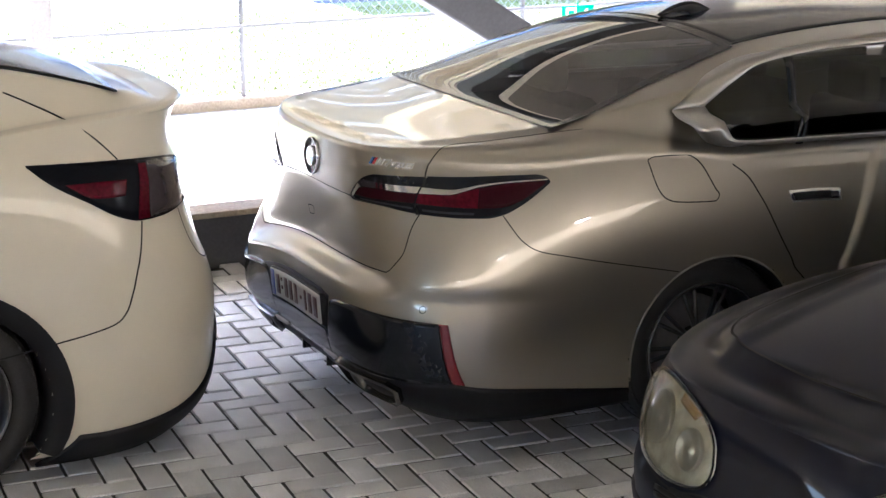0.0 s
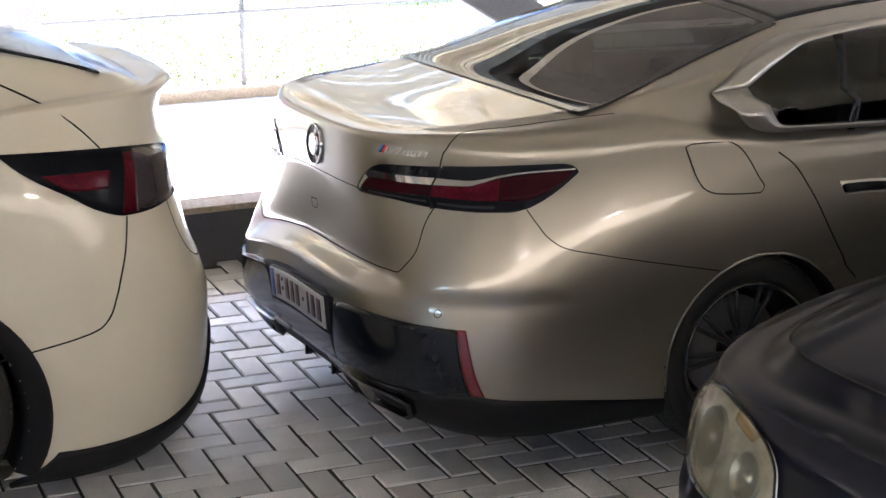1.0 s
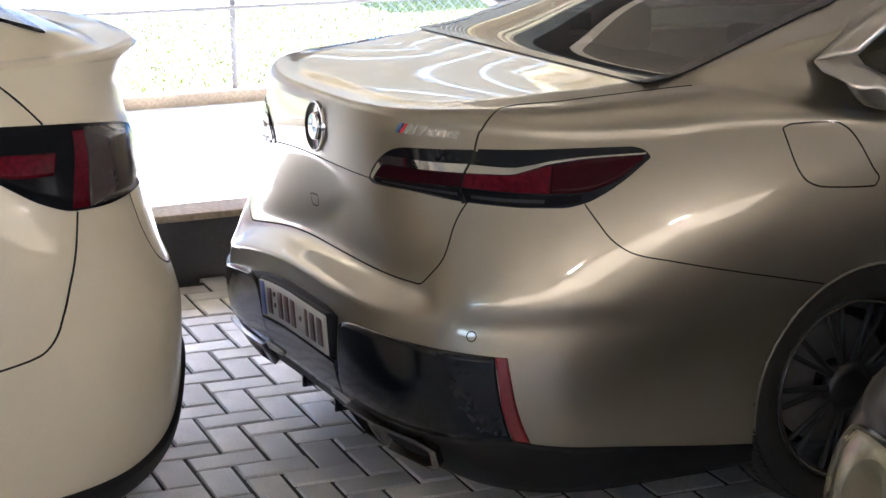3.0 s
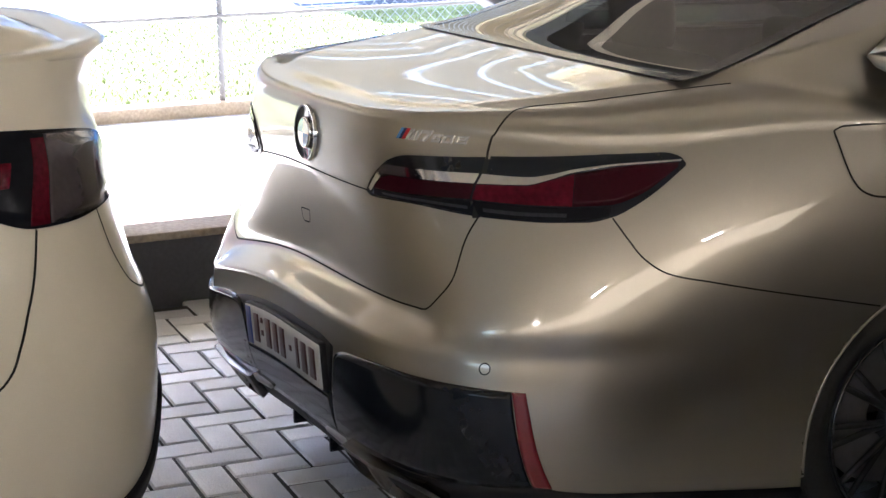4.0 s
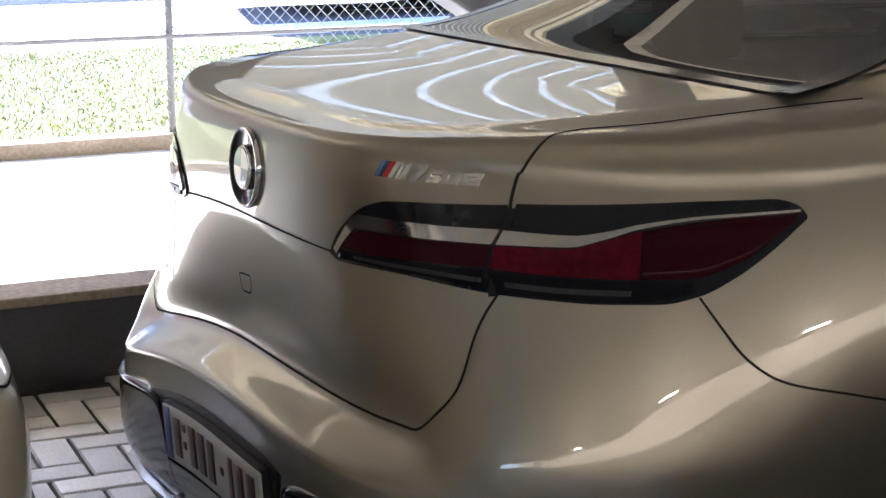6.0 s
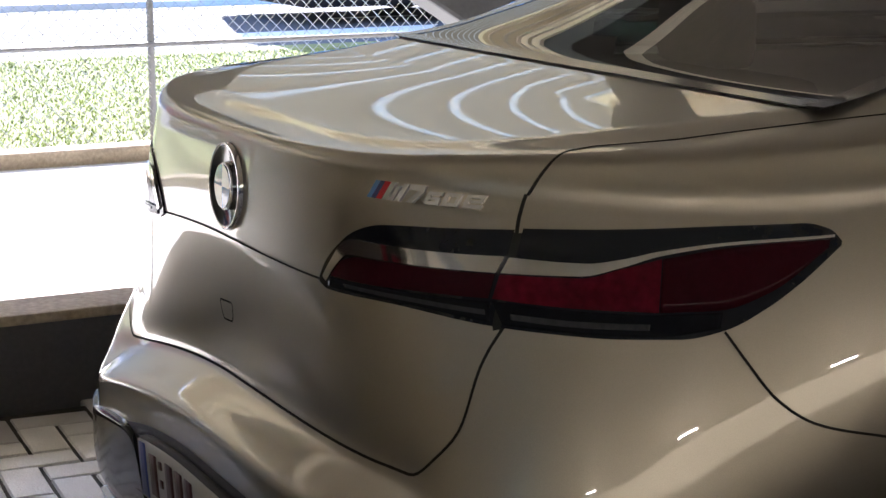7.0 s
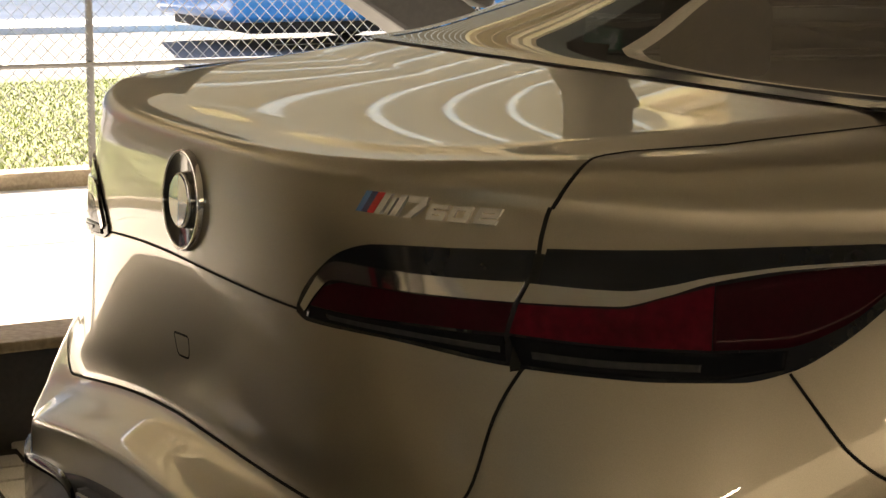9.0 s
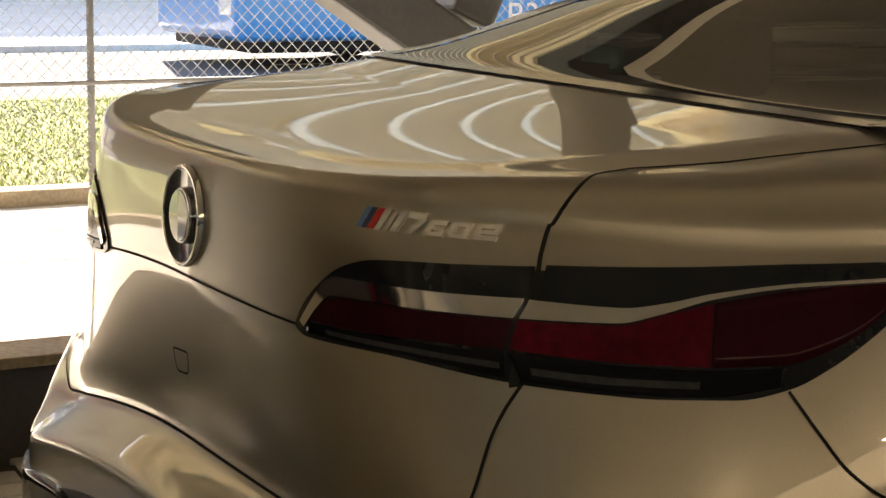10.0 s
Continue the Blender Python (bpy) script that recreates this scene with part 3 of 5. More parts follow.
# tail lamps: one half on the lid, one on the wing
for sign in (1, -1):
    for where, pieces in {
        "lid_lamp": [
            ("housing", gloss_black, 0.0040, [(0.402, 0.966), (0.415, 0.987), (0.44, 1.013), (0.485, 1.045), (0.535, 1.060), (0.655, 1.068), (0.745, 1.072)], [(0.402, 0.957), (0.425, 0.950), (0.575, 0.954), (0.742, 0.944)]),
            ("chrome_strip", chrome, 0.0075, [(0.415, 0.968), (0.44, 1.0), (0.465, 1.027), (0.487, 1.033), (0.62, 1.034), (0.741, 1.036)], [(0.425, 0.962), (0.450, 0.990), (0.476, 1.009), (0.50, 1.011), (0.62, 1.013), (0.734, 1.014)]),
            ("red_lens", lens_dark_red, 0.0065, [(0.462, 0.999), (0.50, 1.009), (0.62, 1.011), (0.733, 1.012)], [(0.436, 0.972), (0.50, 0.973), (0.62, 0.978), (0.730, 0.980)]),
            ("lower_lens", lens_smoke, 0.0060, [(0.432, 0.969), (0.60, 0.974), (0.730, 0.976)], [(0.428, 0.955), (0.60, 0.958), (0.738, 0.949)]),
            ("light_bar", lens_bar, 0.0070, [(0.47, 0.966), (0.60, 0.968), (0.728, 0.965)], [(0.475, 0.961), (0.60, 0.962), (0.730, 0.958)]),
        ],
        "wing_lamp": [
            ("housing", gloss_black, 0.0040, [(0.757, 1.074), (0.895, 1.076), (1.045, 1.079), (1.14, 1.079), (1.185, 1.069), (1.204, 1.054)], [(0.755, 0.943), (0.84, 0.939), (0.915, 0.936), (1.0, 0.936), (1.06, 0.947), (1.105, 0.969), (1.15, 1.0), (1.204, 1.048)]),
            ("chrome_strip", chrome, 0.0080, [(0.748, 1.035), (0.855, 1.031), (0.90, 1.037), (0.95, 1.0475), (1.045, 1.0575), (1.19, 1.062)], [(0.741, 1.014), (0.850, 1.0145), (0.90, 1.026), (0.95, 1.041), (1.045, 1.0535), (1.19, 1.0585)]),
            ("red_lens", lens_red, 0.0065, [(0.740, 1.012), (0.85, 1.012), (0.90, 1.024), (0.953, 1.038)], [(0.736, 0.980), (0.80, 0.976), (0.86, 0.973), (0.963, 0.970)]),
            ("dark_lens", lens_dark_red, 0.0062, [(0.955, 1.038), (1.045, 1.0505), (1.12, 1.055), (1.185, 1.056)], [(0.965, 0.970), (1.045, 0.972), (1.11, 0.992), (1.185, 1.046)]),
            ("lower_lens", lens_smoke, 0.0060, [(0.736, 0.977), (0.86, 0.970), (0.965, 0.967), (1.05, 0.969)], [(0.757, 0.947), (0.86, 0.942), (0.965, 0.939), (1.05, 0.949)]),
            ("light_bar", lens_bar, 0.0070, [(0.765, 0.962), (0.86, 0.957), (0.955, 0.955)], [(0.768, 0.954), (0.86, 0.949), (0.955, 0.947)]),
        ]}.items():
        lamp = None
        for name, mat, out, up, low in pieces:
            if sign < 0:
                up, low = ([(a - 0.085 * min(1, max(0, (0.745 - a) / 0.34)), b) for a, b in line] for line in (up, low))
            data = laid(saloon, up, low, 60, 7, out, out + 0.003, sign)
            if lamp is None:
                lamp = part("tail_lamp", data, saloon_thing, "dark tail lamp with a chrome strip over red lens", mat=mat)
            else:
                part(name, data, lamp, mat=mat)
            sharp(bpy.data.objects[lamp.name] if name == "housing" else lamp.children[-1], 50)

# shut lines
for sign in (1, -1):
    for pts, w in (([(0.748, 1.119), (0.747, 1.106), (0.747, 1.088), (0.749, 1.066)], 0.0055),
                   ([(0.757, 0.943), (0.742, 0.915), (0.731, 0.885), (0.716, 0.805), (0.672, 0.750), (0.612, 0.712), (0.50, 0.706), (0.25, 0.704), (0.0, 0.703)], 0.0045),
                   ([(1.058, 0.945), (1.10, 0.900), (1.145, 0.857), (1.21, 0.821), (1.325, 0.794), (1.55, 0.744), (1.70, 0.712), (1.83, 0.684)], 0.0035),
                   ([(0.0, 0.960), (0.2, 0.960), (0.402, 0.960)], 0.0035),
                   ([(1.955, 1.055), (2.03, 1.01), (2.115, 0.925), (2.255, 0.765), (2.36, 0.655), (2.43, 0.590)], 0.005)):
        d = seam(saloon, [(sign * a, b) for a, b in pts], w, 0.0012, 60)
        part("shut_line", d if sign < 0 else flip(d), saloon_thing, mat=gap_black)
    d = seam(saloon, [(sign * 0.752, 1.068), (sign * 0.750, 1.02), (sign * 0.747, 0.97), (sign * 0.752, 0.940)], 0.017, 0.0035, 20)
    part("lamp_gap", d if sign < 0 else flip(d), saloon_thing, mat=gap_black)
    over = []
    i0 = int(np.searchsorted(skin_s, 0.745))
    for j in range(skin_rows - 1, skin_rows + 10):
        shift = (j - skin_rows + 1) * 0.36
        k0 = i0 + int(shift)
        over.append([p0 + (p1 - p0) * (shift - int(shift)) for p0, p1 in zip(skin[k0][j], skin[k0 + 1][j])])
    for i in range(i0 + 5, int(np.searchsorted(skin_s, 1.42)), 3):
        over.append(skin[i][skin_rows + 9 + (2 if i > i0 + 6 else 1)])
    part("shut_line", tube([(sign * q[0], q[1], q[2] - 0.0012) for q in over], 0.0026, 6), saloon_thing, mat=gap_black)

# fuel flap, only on the wing it shows on
flap = [(1.575, 1.100), (1.60, 1.108), (1.735, 1.105), (1.775, 1.092), (1.90, 0.975), (1.922, 0.950), (1.91, 0.932), (1.74, 0.944), (1.69, 0.960), (1.585, 1.085), (1.575, 1.100)]
part("fuel_flap_line", flip(seam(saloon, flap, 0.0045, 0.0014, 120)), saloon_thing, mat=gap_black)

# emblem on the lid
emblem = part("emblem", (lambda v, f: ([saloon.at(0.032 + x * 1.11, 1.045 + z * 1.11, 0.001 + y) for y, x, z in v], f))(*lathe([(0.0, 0.064), (0.006, 0.063), (0.007, 0.059), (0.005, 0.057), (0.006, 0.0)], 48)), saloon_thing, "round black and white lid emblem", mat=gloss_black)
part("chrome_ring", (lambda v, f: ([saloon.at(0.032 + x * 1.11, 1.045 + z * 1.11, 0.001 + y) for y, x, z in v], f))(*lathe([(0.0, 0.066), (0.008, 0.064), (0.008, 0.061), (0.004, 0.060)], 48)), emblem, mat=chrome)
part("inner_ring", (lambda v, f: ([saloon.at(0.032 + x * 1.11, 1.045 + z * 1.11, 0.001 + y) for y, x, z in v], f))(*lathe([(0.005, 0.036), (0.0078, 0.035), (0.0078, 0.033), (0.005, 0.032)], 40)), emblem, mat=chrome)
for q, m in ((0, satin_chrome), (1, badge_blue), (2, satin_chrome), (3, badge_blue)):
    v, f = [saloon.at(0.032, 1.045, 0.0112)], []
    for k in range(9):
        a = math.pi / 2 * (q + k / 8)
        v.append(saloon.at(0.032 + 0.036 * math.cos(a), 1.045 + 0.036 * math.sin(a), 0.0112))
    for k in range(1, 9):
        f.append((0, k, k + 1))
    part("quadrant", (v, f), emblem, mat=m)

# script badge: a three-colour slash and plain bright blocks
badge = None
for k, (a0, a1, z1, m) in enumerate([(0.508, 0.517, 1.121, badge_blue), (0.517, 0.526, 1.121, badge_navy), (0.526, 0.536, 1.121, badge_red),
                                     (0.537, 0.546, 1.121, badge_silver), (0.550, 0.556, 1.117, badge_silver), (0.560, 0.569, 1.121, badge_silver),
                                     (0.576, 0.603, 1.121, badge_silver), (0.609, 0.631, 1.114, badge_silver), (0.637, 0.661, 1.114, badge_silver), (0.669, 0.696, 1.114, badge_silver)]):
    low = 1.096
    tall = z1 - low
    lean = 0.012 * tall / 0.025
    if k == 6:
        pieces = [([(a0, z1), (a1, z1)], [(a0, z1 - 0.008), (a1 - 0.002, z1 - 0.008)]), ([(a1 - 0.011, z1 - 0.008), (a1, z1 - 0.008)], [(a0 - 0.002, low), (a0 + 0.009, low)])]
    elif k >= 7:
        pieces = [([(a0, z1), (a1, z1)], [(a0 - 0.002, z1 - 0.005), (a1 - 0.002, z1 - 0.005)]), ([(a0 - 0.003, low + 0.005), (a1 - 0.003, low + 0.005)], [(a0 - 0.005, low), (a1 - 0.005, low)]),
                  ([(a0 - 0.002, z1 - 0.005), (a0 + 0.004, z1 - 0.005)], [(a0 - 0.005, low + 0.005), (a0 + 0.002, low + 0.005)]), ([(a1 - 0.008, z1 - 0.005), (a1 - 0.002, z1 - 0.005)], [(a1 - 0.010, low + 0.005), (a1 - 0.003, low + 0.005)])]
        middle = (z1 + low) / 2
        if k in (7, 9):
            pieces.append(([(a0 + 0.002, middle + 0.002), (a1 - 0.004, middle + 0.002)], [(a0 + 0.001, middle - 0.002), (a1 - 0.005, middle - 0.002)]))
        if k == 7:
            pieces[3] = ([(a1 - 0.009, middle), (a1 - 0.003, middle)], [(a1 - 0.010, low + 0.005), (a1 - 0.003, low + 0.005)])
        if k == 9:
            pieces[3] = ([(a1 - 0.008, z1 - 0.005), (a1 - 0.002, z1 - 0.005)], [(a1 - 0.009, middle), (a1 - 0.003, middle)])
    else:
        pieces = [([(a0 + lean * 0.5, z1), (a1 + lean * 0.5, z1)], [(a0 - lean * 0.5, low), (a1 - lean * 0.5, low)])]
    for up, lo in pieces:
        data = laid(saloon, up, lo, 3, 2, 0.006, 0.007)
        if badge is None:
            badge = part("script_badge", data, saloon_thing, "bright script badge with three-colour slash", mat=m, smooth=False)
        else:
            part("badge_block", data, badge, mat=m, smooth=False)

# small square cover under the emblem, parking sensors
part("cover_line", flip(seam(saloon, [(-0.052, 0.835), (0.0, 0.838), (0.003, 0.834), (-0.006, 0.806), (-0.012, 0.803), (-0.046, 0.801), (-0.052, 0.806), (-0.056, 0.831), (-0.052, 0.835)], 0.0035, 0.0012, 60)), saloon_thing, mat=gap_black)
for s0, z0 in ((0.86, 0.617), (-0.86, 0.617)):
    ring = [(s0 + 0.0125 * math.cos(2 * math.pi * k / 24), z0 + 0.0125 * math.sin(2 * math.pi * k / 24)) for k in range(25)]
    part("parking_sensor", flip(seam(saloon, ring, 0.003, 0.0012, 50)), saloon_thing, mat=gap_black)

# bumper trim
skirt_up = [(0.0, 0.318), (0.27, 0.318), (0.60, 0.325), (0.955, 0.352), (1.005, 0.338), (1.255, 0.305), (1.50, 0.262), (1.60, 0.245)]
skirt_low = [(0.0, 0.175), (0.27, 0.175), (0.60, 0.175), (0.955, 0.175), (1.005, 0.175), (1.255, 0.175), (1.50, 0.175), (1.60, 0.175)]
for sign in (1, -1):
    part("lower_skirt", laid(saloon, skirt_up, skirt_low, 90, 8, 0.006, 0.012, sign), saloon_thing, "black lower bumper and sill skirt", mat=satin_black)
    part("corner_blade", laid(saloon, [(0.318, 0.500), (0.332, 0.540), (0.365, 0.560), (0.42, 0.568), (0.595, 0.578), (0.80, 0.575), (0.925, 0.570)], [(0.278, 0.325), (0.30, 0.318), (0.36, 0.322), (0.45, 0.330), (0.60, 0.338), (0.80, 0.345), (0.958, 0.350)], 80, 14, 0.010, 0.016, sign), saloon_thing, "gloss black bumper corner blade", mat=gloss_black)
    part("rear_reflector", laid(saloon, [(0.957, 0.568), (0.968, 0.52), (0.985, 0.43), (1.003, 0.345)], [(0.927, 0.570), (0.936, 0.52), (0.948, 0.43), (0.962, 0.350)], 30, 5, 0.012, 0.016, sign), saloon_thing, "slim vertical red reflector", mat=reflector_red)
    # exhaust finisher: a bright frame round a dark mouth
    outer = [(0.330, 0.322), (0.50, 0.322), (0.690, 0.326), (0.745, 0.308), (0.715, 0.255), (0.66, 0.232), (0.48, 0.236), (0.35, 0.250)]
    mid = (0.54, 0.281)
    inner = [(mid[0] + (a - mid[0]) * 0.90, mid[1] + (b - mid[1]) * 0.78) for a, b in outer]
    v, f = [], []
    for loop, out in ((outer, 0.004), (outer, 0.030), (inner, 0.032), (inner, 0.008)):
        v += [saloon.at(sign * a, b, out) for a, b in loop]
    for r in range(3):
        for k in range(8):
            q = (k + 1) % 8
            f.append((r * 8 + k, r * 8 + 8 + k, r * 8 + 8 + q, r * 8 + q))
    pipe = part("exhaust_finisher", (v, f if sign > 0 else [g[::-1] for g in f]), saloon_thing, "smoked metal exhaust finisher with dark mouth", mat=smoked_chrome, smooth=False)
    part("mouth", ([saloon.at(sign * a, b, 0.009) for a, b in inner], [tuple(range(8)) if sign < 0 else tuple(range(7, -1, -1))]), pipe, mat=gap_black, smooth=False)
    part("divider", laid(saloon, [(0.462, 0.318), (0.482, 0.318)], [(0.470, 0.240), (0.490, 0.240)], 3, 6, 0.030, 0.03, sign), pipe, mat=smoked_chrome)
    part("trim_blade", laid(saloon, [(0.20, 0.322), (0.26, 0.326), (0.32, 0.326)], [(0.20, 0.312), (0.26, 0.308), (0.32, 0.304)], 12, 3, 0.018, 0.026, sign), saloon_thing, mat=satin_chrome)
centre_up = [(-0.43, 0.560), (-0.24, 0.572), (0.0, 0.575), (0.22, 0.575), (0.31, 0.560)]
part("plate_recess", laid(saloon, centre_up, [(-0.36, 0.428), (-0.2, 0.428), (0.0, 0.428), (0.15, 0.428), (0.27, 0.428)], 50, 6, 0.003, 0.01), saloon_thing, mat=satin_black)
part("diffuser_panel", laid(saloon, [(-0.36, 0.430), (-0.2, 0.430), (0.0, 0.430), (0.15, 0.430), (0.275, 0.430)], [(-0.30, 0.305), (-0.15, 0.305), (0.0, 0.305), (0.15, 0.305), (0.285, 0.305)], 50, 8, 0.010, 0.018), saloon_thing, "dark gloss diffuser panel under the plate", mat=gloss_black)
for s0 in (-0.16, 0.10):
    bm = box((-0.006, 0.0, 0.02), (0.006, 0.10, 0.11), 0.003)
    p = saloon.point(s0, 0.25)
    bmesh.ops.transform(bm, matrix=Matrix.Translation((p[0], p[1] - 0.01, 0.19)), verts=bm.verts)
    part("diffuser_fin", bm, saloon_thing, mat=gloss_black)
plate = part("number_plate", laid(saloon, [(-0.265, 0.552), (0, 0.552), (0.262, 0.552)], [(-0.265, 0.438), (0, 0.438), (0.262, 0.438)], 30, 5, 0.022, 0.008), saloon_thing, "white number plate with dark red characters as bars", mat=plate_white)
part("plate_rim", laid(saloon, [(-0.27, 0.557), (0, 0.557), (0.267, 0.557)], [(-0.27, 0.433), (0, 0.433), (0.267, 0.433)], 30, 3, 0.018, 0.016), plate, mat=satin_black)
part("blue_strip", laid(saloon, [(-0.262, 0.549), (-0.225, 0.549)], [(-0.262, 0.441), (-0.225, 0.441)], 4, 3, 0.0232, 0.001), plate, mat=euro_blue)
for a0, a1, b0, b1 in ((-0.205, -0.170, 0.455, 0.535), (-0.155, -0.140, 0.515, 0.530), (-0.155, -0.140, 0.480, 0.495), (-0.120, -0.085, 0.455, 0.535), (-0.068, -0.033, 0.455, 0.535), (-0.016, 0.020, 0.455, 0.535), (0.052, 0.068, 0.488, 0.502), (0.100, 0.120, 0.455, 0.535), (0.140, 0.176, 0.455, 0.535), (0.196, 0.234, 0.455, 0.535)):
    part("plate_bar", laid(saloon, [(a0, b1), (a1, b1)], [(a0, b0), (a1, b0)], 4, 3, 0.0242, 0.003), plate, mat=plate_red)

# door handle
for sign in (1, -1):
    h = part("door_handle", laid(saloon, [(2.235, 0.938), (2.36, 0.936), (2.475, 0.928)], [(2.265, 0.892), (2.36, 0.890), (2.492, 0.880)], 20, 4, 0.004, 0.006, sign), saloon_thing, "flush door handle with bright surround", mat=chrome)
    part("grip_recess", laid(saloon, [(2.255, 0.928), (2.34, 0.927), (2.43, 0.922)], [(2.275, 0.900), (2.34, 0.899), (2.44, 0.892)], 14, 3, 0.0052, 0.002, sign), h, mat=gap_black)

# wheel-arch lips, wells and wheels
for sign in (1, -1):
    for yc in ARCH_CENTRES:
        lip, well = [], []
        for k in range(41):
            a = radians(-22 + 224 * k / 40)
            y, z = yc + ARCH_RADIUS * math.cos(a), WHEEL_Z + ARCH_RADIUS * math.sin(a)
            d, xs, ys = saloon.outline(max(z, 0.17))
            half = len(xs) - 300 if y > 3 else len(xs)
            x = float(np.interp(y, ys[:half], xs[:half])) if y < 4.4 else float(saloon.width(z)) - 0.003
            lip.append((sign * (x - 0.002), y, z))
        part("arch_lip", tube(lip, 0.0045, 8), saloon_thing, mat=paint)
        v, f = [], []
        for x, y, z in lip:
            v += [(x * 0.992, y, z), (sign * 0.52, y, z)]
        for k in range(40):
            f.append((2 * k, 2 * k + 1, 2 * k + 3, 2 * k + 2))
        part("wheel_well", (v, f), saloon_thing, mat=gap_black)
    for yc in ARCH_CENTRES:
        wheel(saloon_thing, (sign * 0.840, yc - 0.03, 0.356), 0.356, 0.25, 0.255, sign, dark_alloy)
part("underbody", box((-0.80, 0.30, 0.16), (0.80, 5.0, 0.24), 0.02), saloon_thing, mat=gap_black)

# rear window
rows = [[(x, y) for x in np.linspace(-1, 1, 41) * (0.72 - (y - 0.66) * 0.16)] for y in np.linspace(0.665, 1.55, 40)]
rear = part("rear_window", draped(top, rows, 0.002, 0.003), saloon_thing, "dark tinted rear window", mat=car_glass)
edge_l = [(-(0.71 - (y - 0.66) * 0.16), y) for y in np.linspace(0.67, 1.545, 10)]
edge_r = [(-x, y) for x, y in edge_l]
for pts, w in ((edge_l, 0.045), (edge_r, 0.045), ([(-0.70, 0.678), (0, 0.678), (0.70, 0.678)], 0.035), ([(-0.57, 1.545), (0, 1.545), (0.57, 1.545)], 0.05)):
    part("window_border", flip(seam(top, pts, w, 0.0035, 40)), saloon_thing, mat=gloss_black)
part("roof_panel", draped(top, [[(x, y) for x in np.linspace(-0.56, 0.56, 30)] for y in np.linspace(1.57, 2.9, 40)], 0.002, 0.004), saloon_thing, "gloss black roof panel", mat=gloss_black)

# side glass with its bright surround
for sign in (1, -1):
    house = House(sign)
    turn = flip if sign < 0 else (lambda d: d)
    part("side_window", turn(draped(house, band([(1.25, 1.268), (1.40, 1.340), (1.56, 1.398), (2.0, 1.436), (2.6, 1.438), (3.1, 1.39), (3.3, 1.30)], [(1.25, 1.262), (1.285, 1.202), (1.33, 1.148), (1.45, 1.138), (2.0, 1.120), (2.6, 1.104), (3.4, 1.088)], 60, 14), 0.001, 0.003)), saloon_thing, "dark tinted side windows", mat=car_glass)
    part("window_surround", turn(draped(house, band([(1.115, 1.262), (1.30, 1.352), (1.56, 1.418), (2.0, 1.452), (2.6, 1.453), (3.1, 1.405), (3.3, 1.32)], [(1.25, 1.265), (1.40, 1.338), (1.56, 1.396), (2.0, 1.435), (2.6, 1.438), (3.1, 1.39), (3.3, 1.30)], 60, 4), 0.006, 0.010)), saloon_thing, "satin chrome window surround", mat=satin_chrome)
    part("window_surround", turn(draped(house, band([(1.25, 1.264), (1.283, 1.205), (1.325, 1.150), (1.42, 1.141), (1.65, 1.134), (3.4, 1.090)], [(1.115, 1.260), (1.16, 1.195), (1.215, 1.145), (1.30, 1.128), (1.6, 1.118), (3.4, 1.074)], 80, 4), 0.007, 0.014)), saloon_thing, "satin chrome window surround", mat=satin_chrome)
    part("window_divider", turn(draped(house, band([(1.66, 1.41), (1.70, 1.41)], [(1.60, 1.11), (1.63, 1.11)], 3, 10), 0.003, 0.004)), saloon_thing, mat=gloss_black)
    part("window_divider", turn(draped(house, band([(2.28, 1.44), (2.40, 1.44)], [(2.28, 1.09), (2.40, 1.09)], 3, 10), 0.003, 0.004)), saloon_thing, mat=gloss_black)
part("windscreen", draped(top, [[(x, y) for x in np.linspace(-0.62, 0.62, 20)] for y in np.linspace(3.02, 3.85, 20)], 0.002, 0.003), saloon_thing, mat=car_glass)

# aerial fin and cabin
fin_v, fin_f = [], []
for i in range(13):
    u = i / 12
    y = 1.60 + 0.22 * u
    hgt = 0.055 * math.sin(math.pi * min(1, u * 0.55 + 0.06)) ** 0.8 * (1 - u ** 4)
    wid = 0.045 * math.sin(math.pi * (0.08 + 0.84 * u)) ** 0.5
    z = float(top_height(0, y))
    for k in range(9):
        a = math.pi * k / 8
        fin_v.append((wid * math.cos(a), y - 0.03 * (1 - u) * math.sin(a), z + 0.001 + hgt * math.sin(a)))
part("aerial_fin", (fin_v, grid_faces(13, 9)), saloon_thing, "black roof aerial fin", mat=gloss_black)
part("parcel_shelf", box((-0.66, 0.80, 1.085), (0.66, 1.22, 1.115), 0.01), saloon_thing, mat=interior_dark)
part("cabin_floor", box((-0.75, 1.2, 0.32), (0.75, 3.9, 0.40), 0.01), saloon_thing, mat=interior_dark)
for x in (-0.40, 0.40):
    for y in (1.22, 2.25):
        seat = part("seat", box((x - 0.27, y, 0.55), (x + 0.27, y + 0.16, 1.14), 0.05, 3), saloon_thing, mat=interior_dark)
        part("headrest", box((x - 0.13, y - 0.01, 1.15), (x + 0.13, y + 0.09, 1.30), 0.035, 3), seat, mat=interior_dark)
        part("seat_base", box((x - 0.27, y + 0.1, 0.38), (x + 0.27, y + 0.62, 0.60), 0.05, 3), seat, mat=interior_dark)
part("dashboard", box((-0.70, 3.25, 0.70), (0.70, 3.65, 1.02), 0.05, 3), saloon_thing, mat=interior_dark)


